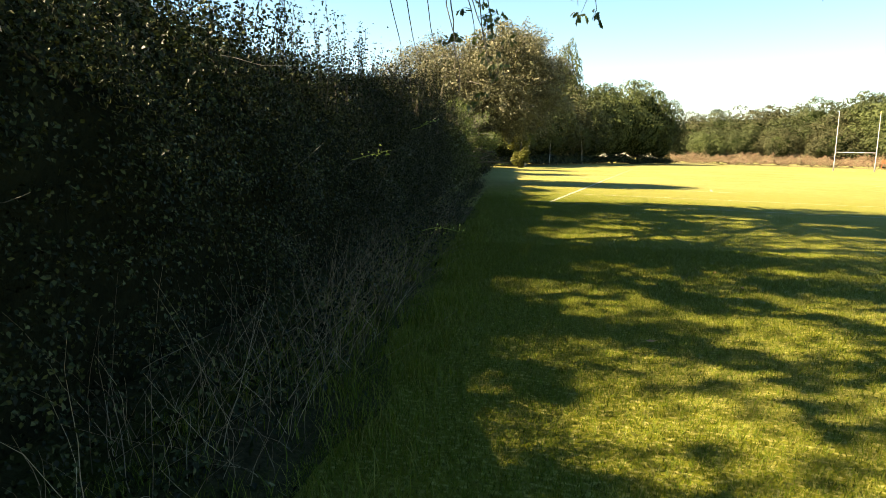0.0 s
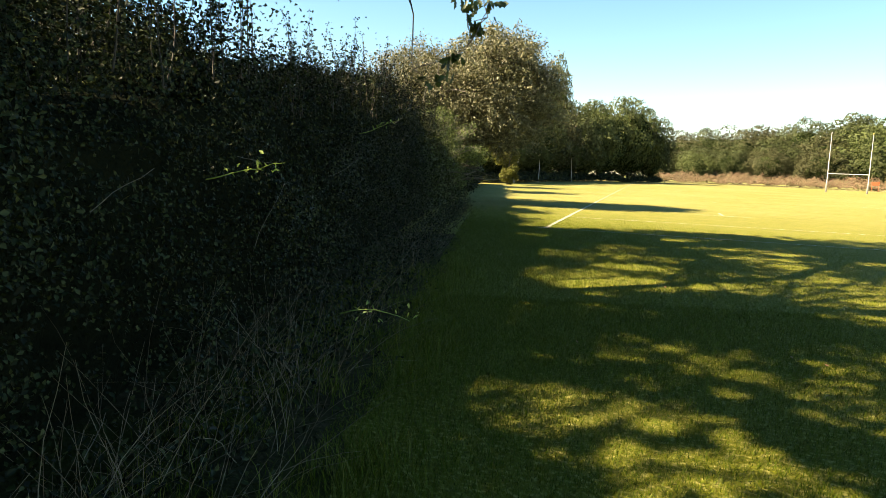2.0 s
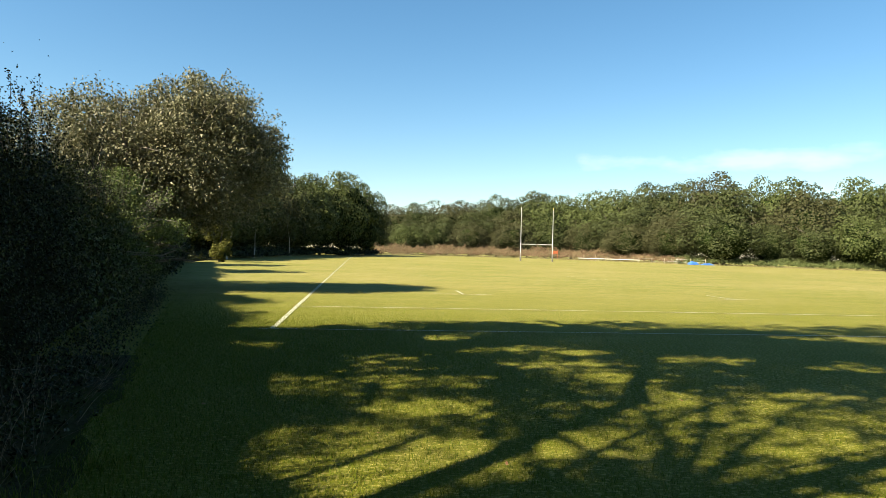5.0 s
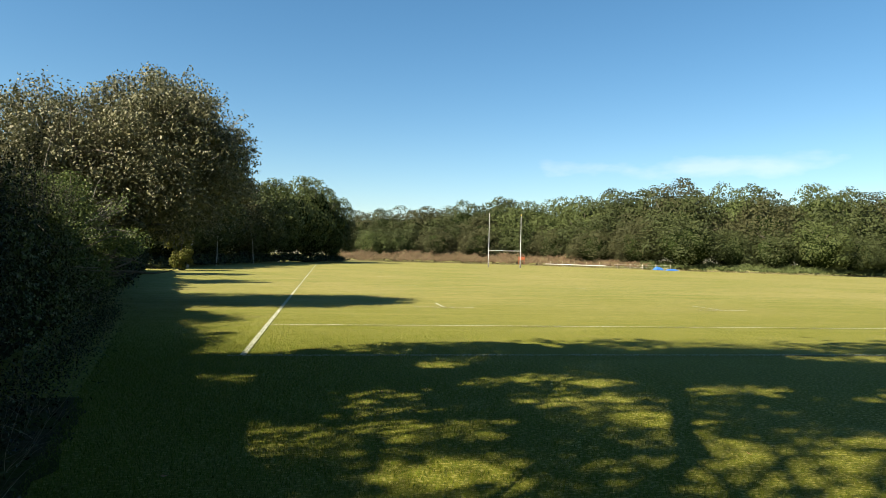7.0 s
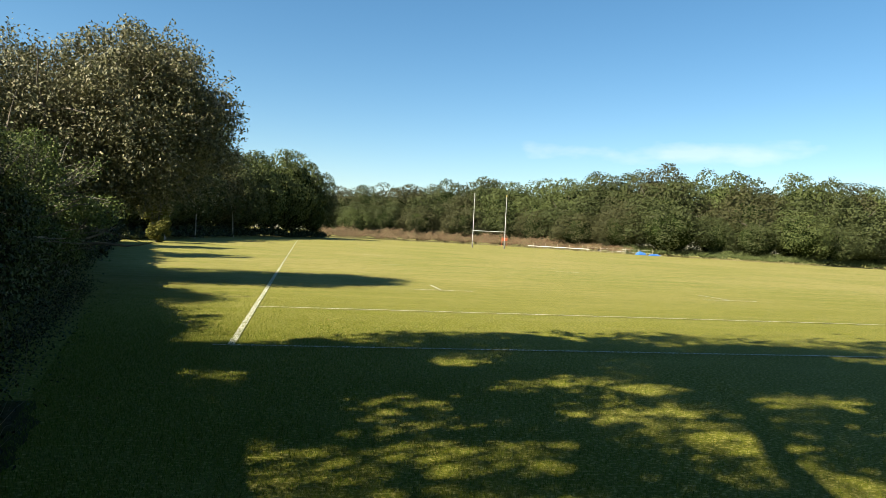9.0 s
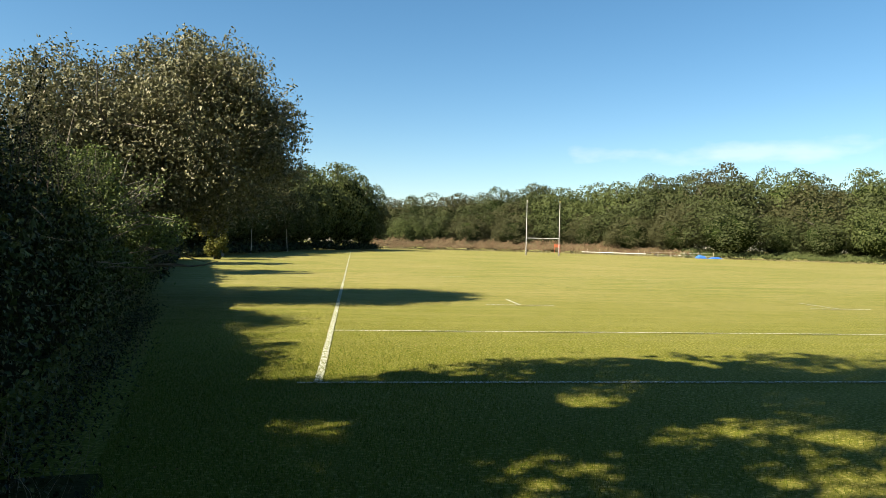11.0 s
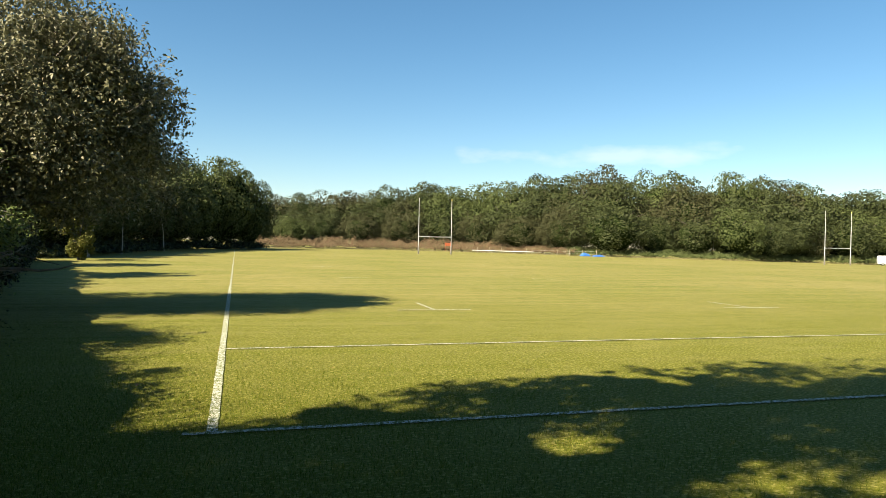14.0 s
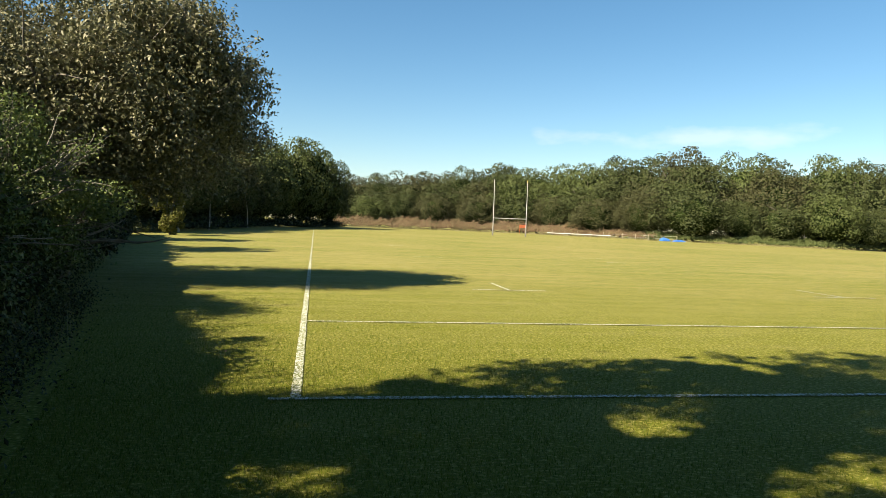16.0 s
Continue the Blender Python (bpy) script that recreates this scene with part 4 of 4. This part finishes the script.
def lamp_pole():
    x, y = 94.5, 113.0
    g = tagged(empty("street_lamp", x, y, ground_z(x, y)), "slim grey lamp post in front of the trees", "lamp post")
    np_mesh("pole", *tube_arrays([[((0, 0, -0.1), 0.09), ((0, 0, 6.2), 0.06), ((0, -0.15, 6.5), 0.05), ((0, -0.7, 6.6), 0.05)]], 8), M_PAD, g, smooth=True)
    bm = bmesh.new()
    bmesh.ops.create_cube(bm, size=1, matrix=Matrix.Translation((0, -0.95, 6.6)) @ Matrix.Diagonal((0.3, 0.6, 0.14, 1)))
    bmesh.ops.bevel(bm, geom=bm.edges[:], offset=0.04, segments=2, affect="EDGES")
    part("lantern", bm, M_STAKE, g)


lamp_pole()


def vehicle(name, label, x, y, turn, profile, width, wheels, panes):
    """A parked vehicle from its side outline (along x), with bevelled body, wheels, windows and lights."""
    g = tagged(empty(name, x, y, ground_z(x, y)), label, "van", group="parked vehicles")
    g.rotation_euler = (0, 0, radians(turn))
    bm = bmesh.new()
    lo = [bm.verts.new((px, -width / 2, pz)) for px, pz in profile]
    fc = bm.faces.new(lo)
    ex = bmesh.ops.extrude_face_region(bm, geom=[fc])
    bmesh.ops.translate(bm, verts=[q for q in ex["geom"] if isinstance(q, bmesh.types.BMVert)], vec=(0, width, 0))
    bmesh.ops.recalc_face_normals(bm, faces=bm.faces[:])
    for q in bm.verts:
        if q.co.z > 1.1:
            q.co.y *= 0.86
    bmesh.ops.bevel(bm, geom=bm.edges[:], offset=0.05, segments=3, affect="EDGES")
    body = part("body", bm, M_VAN, g)
    for (x0, x1, z0, z1) in panes:
        for sy in (-1, 1):
            y0, y1 = sy * (width / 2 + 0.004), sy * (width / 2 * 0.9 + 0.004)
            v = [(x0, y0, z0), (x1, y0, z0), (x1 - 0.12, y1, z1), (x0, y1, z1)]
            v += [(a, b - sy * 0.02, c) for a, b, c in v]
            raw("window", v, [(0, 1, 2, 3), (7, 6, 5, 4), (0, 4, 5, 1), (1, 5, 6, 2), (2, 6, 7, 3), (3, 7, 4, 0)], M_GLASS, body, "dark glass")
    for wx in wheels:
        for sy in (-1, 1):
            wy = sy * (width / 2 - 0.06)
            bm = bmesh.new()
            bmesh.ops.create_cone(bm, cap_ends=True, segments=24, radius1=0.33, radius2=0.33, depth=0.2, matrix=Matrix.Translation((wx, wy, 0.33)) @ Matrix.Rotation(radians(90), 4, "X"))
            bmesh.ops.bevel(bm, geom=[e for e in bm.edges if e.calc_length() < 0.12], offset=0.03, segments=2, affect="EDGES")
            tyre = part("wheel", bm, M_TYRE, g)
            bm = bmesh.new()
            bmesh.ops.create_cone(bm, cap_ends=True, segments=20, radius1=0.2, radius2=0.17, depth=0.22, matrix=Matrix.Translation((wx, wy, 0.33)) @ Matrix.Rotation(radians(90 * sy), 4, "X"))
            part("rim", bm, M_RIM, tyre, "steel rim")
    return g


VAN = [(-2.4, 0.35), (-2.45, 1.0), (-2.4, 1.95), (-2.1, 2.05), (0.9, 2.02), (1.15, 1.9), (1.75, 1.25), (2.35, 1.02), (2.45, 0.75), (2.42, 0.35)]
vehicle("van", "white panel van parked at the edge of the field", 127.9, 100.3, -42, VAN, 1.85, (-1.55, 1.55), [(0.55, 1.55, 1.2, 1.75)])
CAR = [(-2.1, 0.35), (-2.15, 0.9), (-1.9, 1.4), (-0.6, 1.55), (0.4, 1.5), (1.1, 1.05), (1.95, 0.9), (2.1, 0.6), (2.08, 0.35)]
vehicle("car", "white hatchback parked beside a van", 132.3, 97.0, 138, CAR, 1.75, (-1.3, 1.35), [(-0.6, 0.6, 1.0, 1.4), (-1.6, -0.75, 1.0, 1.38)])


# ---- small growth near the path ----
def worn_strip():
    """The unmown, worn margin between hedge and grass."""
    v, f = [], []
    ss = np.arange(-25, -3, 0.25)
    for s in ss:
        e = -0.22 + 0.2 * noise.noise((s * 0.8, 0, 4)) + 0.1 * noise.noise((s * 3.1, 0, 8))
        for d, z in ((e, 0.004), (0.1, 0.018), (1.2, 0.03), (3.0, 0.01)):
            xy = hedge_xy(s, d)[0]
            v.append((xy[0], xy[1], z))
    for i in range(len(ss) - 1):
        for k in range(3):
            f.append((i * 4 + k, i * 4 + k + 1, (i + 1) * 4 + k + 1, (i + 1) * 4 + k))
    tagged(raw("margin_ground", v, f, M_SOIL, smooth=True), "worn brown earth and litter along the hedge foot", "ground", kind="structure")


worn_strip()


def stalks():
    rng = np.random.default_rng(101)
    paths = []
    for _ in range(760):
        s = rng.choice((rng.uniform(-22, -11), rng.uniform(-18, -13), rng.uniform(-11, 4)))
        d = rng.uniform(-0.05, 0.75)
        b = hedge_xy(s, d)[0]
        ln = rng.uniform(0.3, 0.95)
        paths.append(limb(rng, (b[0], b[1], 0), (rng.normal(0.12, 0.5), rng.normal(0, 0.5), 1), ln, rng.uniform(0.0009, 0.0026), 0.0006, 6, 0.1, -0.05))
    tagged(np_mesh("dry_stalks", *tube_arrays(paths, 4), M_DRY), "pale dry grass and cow parsley stalks along the hedge", "dry stalks", kind="stuff")


stalks()


def blade_arrays(rng, xy, hgt, wid, lean):
    n = len(xy)
    a = rng.uniform(0, 2 * math.pi, n)
    dx, dy = np.cos(a), np.sin(a)
    h = hgt * rng.uniform(0.55, 1.3, n)
    le = lean * h * rng.uniform(0.2, 1.2, n)
    w = wid * rng.uniform(0.7, 1.3, n)
    z = np.zeros(n)
    p0 = np.column_stack([xy[:, 0] - dy * w / 2, xy[:, 1] + dx * w / 2, z])
    p1 = np.column_stack([xy[:, 0] + dy * w / 2, xy[:, 1] - dx * w / 2, z])
    mid = np.column_stack([xy[:, 0] + dx * le * 0.35, xy[:, 1] + dy * le * 0.35, h * 0.6])
    m0 = mid + np.column_stack([-dy * w * 0.35, dx * w * 0.35, z])
    m1 = mid - np.column_stack([-dy * w * 0.35, dx * w * 0.35, z])
    tip = np.column_stack([xy[:, 0] + dx * le, xy[:, 1] + dy * le, h])
    return p0, p1, m0, m1, tip


def grass_patch(name, label, n, pick, hgt, wid, lean, seed, material, tall=False):
    rng = np.random.default_rng(seed)
    p0, p1, m0, m1, tip = blade_arrays(rng, pick(rng, n), hgt, wid, lean)
    if tall:
        v = np.stack([p0, p1, m0, m1, tip], axis=1).reshape(-1, 3)
        i = np.arange(n)[:, None] * 5
        f = np.concatenate([i + [0, 1, 3], i + [0, 3, 2], i + [2, 3, 4]], axis=1).reshape(-1, 3)
    else:
        v = np.stack([p0, p1, tip], axis=1).reshape(-1, 3)
        f = np.arange(3 * n).reshape(-1, 3)
    return tagged(np_mesh(name, v, f, material), label, "grass", kind="stuff")


def lawn_spots(rng, n):
    s = np.where(rng.uniform(0, 1, n) < 0.5, rng.uniform(-19.5, -10, n), rng.uniform(-14, 0, n) + rng.exponential(2.5, n))
    d = -np.abs(rng.normal(0, 1, n)) * 3.4 - 0.1
    return hedge_xy(s, d)


def margin_spots(rng, n):
    c = rng.integers(0, 240, n)
    cs = np.random.default_rng(5).uniform(-22, -8, 240)
    cd = np.random.default_rng(6).uniform(-0.6, 0.7, 240)
    return hedge_xy(0, 0) + np.outer(cs[c] + rng.normal(0, 0.12, n), HEDGE_U) + np.outer(cd[c] + rng.normal(0, 0.1, n), HEDGE_N)


grass_patch("lawn_grass", "short mown green grass blades", 520000, lawn_spots, 0.03, 0.0045, 1.1, 111, M_BLADE)
grass_patch("long_grass", "tufts of long uncut grass along the hedge foot", 13000, margin_spots, 0.13, 0.004, 1.0, 112, M_BLADE, tall=True)


def nettles():
    rng = np.random.default_rng(121)
    n = 12000
    s = rng.uniform(-22, 8, n)
    k = np.array([noise.noise((q * 0.9, 0.0, 12.0)) for q in s])
    d = rng.normal(0.05, 0.22, n) + 0.3
    z = rng.uniform(0.03, 1, n) ** 1.5 * (0.38 + 0.4 * k)
    p = np.column_stack([hedge_xy(s, d), np.maximum(z, 0.03)])
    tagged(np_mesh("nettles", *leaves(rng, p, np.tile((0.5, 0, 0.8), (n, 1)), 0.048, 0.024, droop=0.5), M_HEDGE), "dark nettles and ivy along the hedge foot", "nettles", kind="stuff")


nettles()


def sprig(x, y, z, seed, n=16, size=0.055):
    rng = np.random.default_rng(seed)
    g = tagged(empty("leafy_sprig", x, y, z), "bright yellow-green leafy sprig sticking out of the hedge", "sprig", group="bright sprigs")
    st = limb(rng, (-0.32, -0.05, -0.08), (1, 0.1, 0.35), 0.42, 0.004, 0.0015, 6, 0.12, -0.02)
    np_mesh("stem", *tube_arrays([st], 5), M_SPRIG, g)
    spots = np.array([np.array(st[rng.integers(2, 7)][0]) + rng.normal(0, 0.028, 3) for _ in range(n)])
    np_mesh("leaf_spray", *leaves(rng, spots, np.tile((0.4, -0.3, 0.6), (n, 1)), size, size * 0.4, droop=0.9), M_SPRIG, g)["kind"] = "stuff"


sprig(0.74, -13.68, 1.38, 131, 18, 0.042)
sprig(1.42, -13.47, 0.7, 134, 14, 0.036)
sprig(0.02, -10.3, 1.8, 133, 12, 0.05)


def fallen_leaf():
    v = [(-0.04, 0, 0.012), (-0.012, 0.022, 0.02), (0.02, 0.018, 0.016), (0.045, 0, 0.026), (0.02, -0.018, 0.018), (-0.012, -0.022, 0.014), (0, 0, 0.008)]
    f = [(0, 6, 1), (1, 6, 2), (2, 6, 3), (3, 6, 4), (4, 6, 5), (5, 6, 0)]
    return tagged(raw("fallen_leaf", v, f, M_DEADLEAF), "curled russet fallen leaf lying on the grass", "leaf", group="fallen leaves")


FALLEN = fallen_leaf()
FALLEN.location = (3.35, -14.6, 0.025)
lr = np.random.default_rng(141)
for _ in range(34):
    q = hedge_xy(lr.uniform(-19, 10), -lr.uniform(0.5, 7))[0]
    k = lr.uniform(0.35, 0.7)
    copy_thing(FALLEN, pose(q[0], q[1], 0.022, lr.uniform(-20, 20), lr.uniform(-20, 20), lr.uniform(0, 360)) @ Matrix.Scale(k, 4))
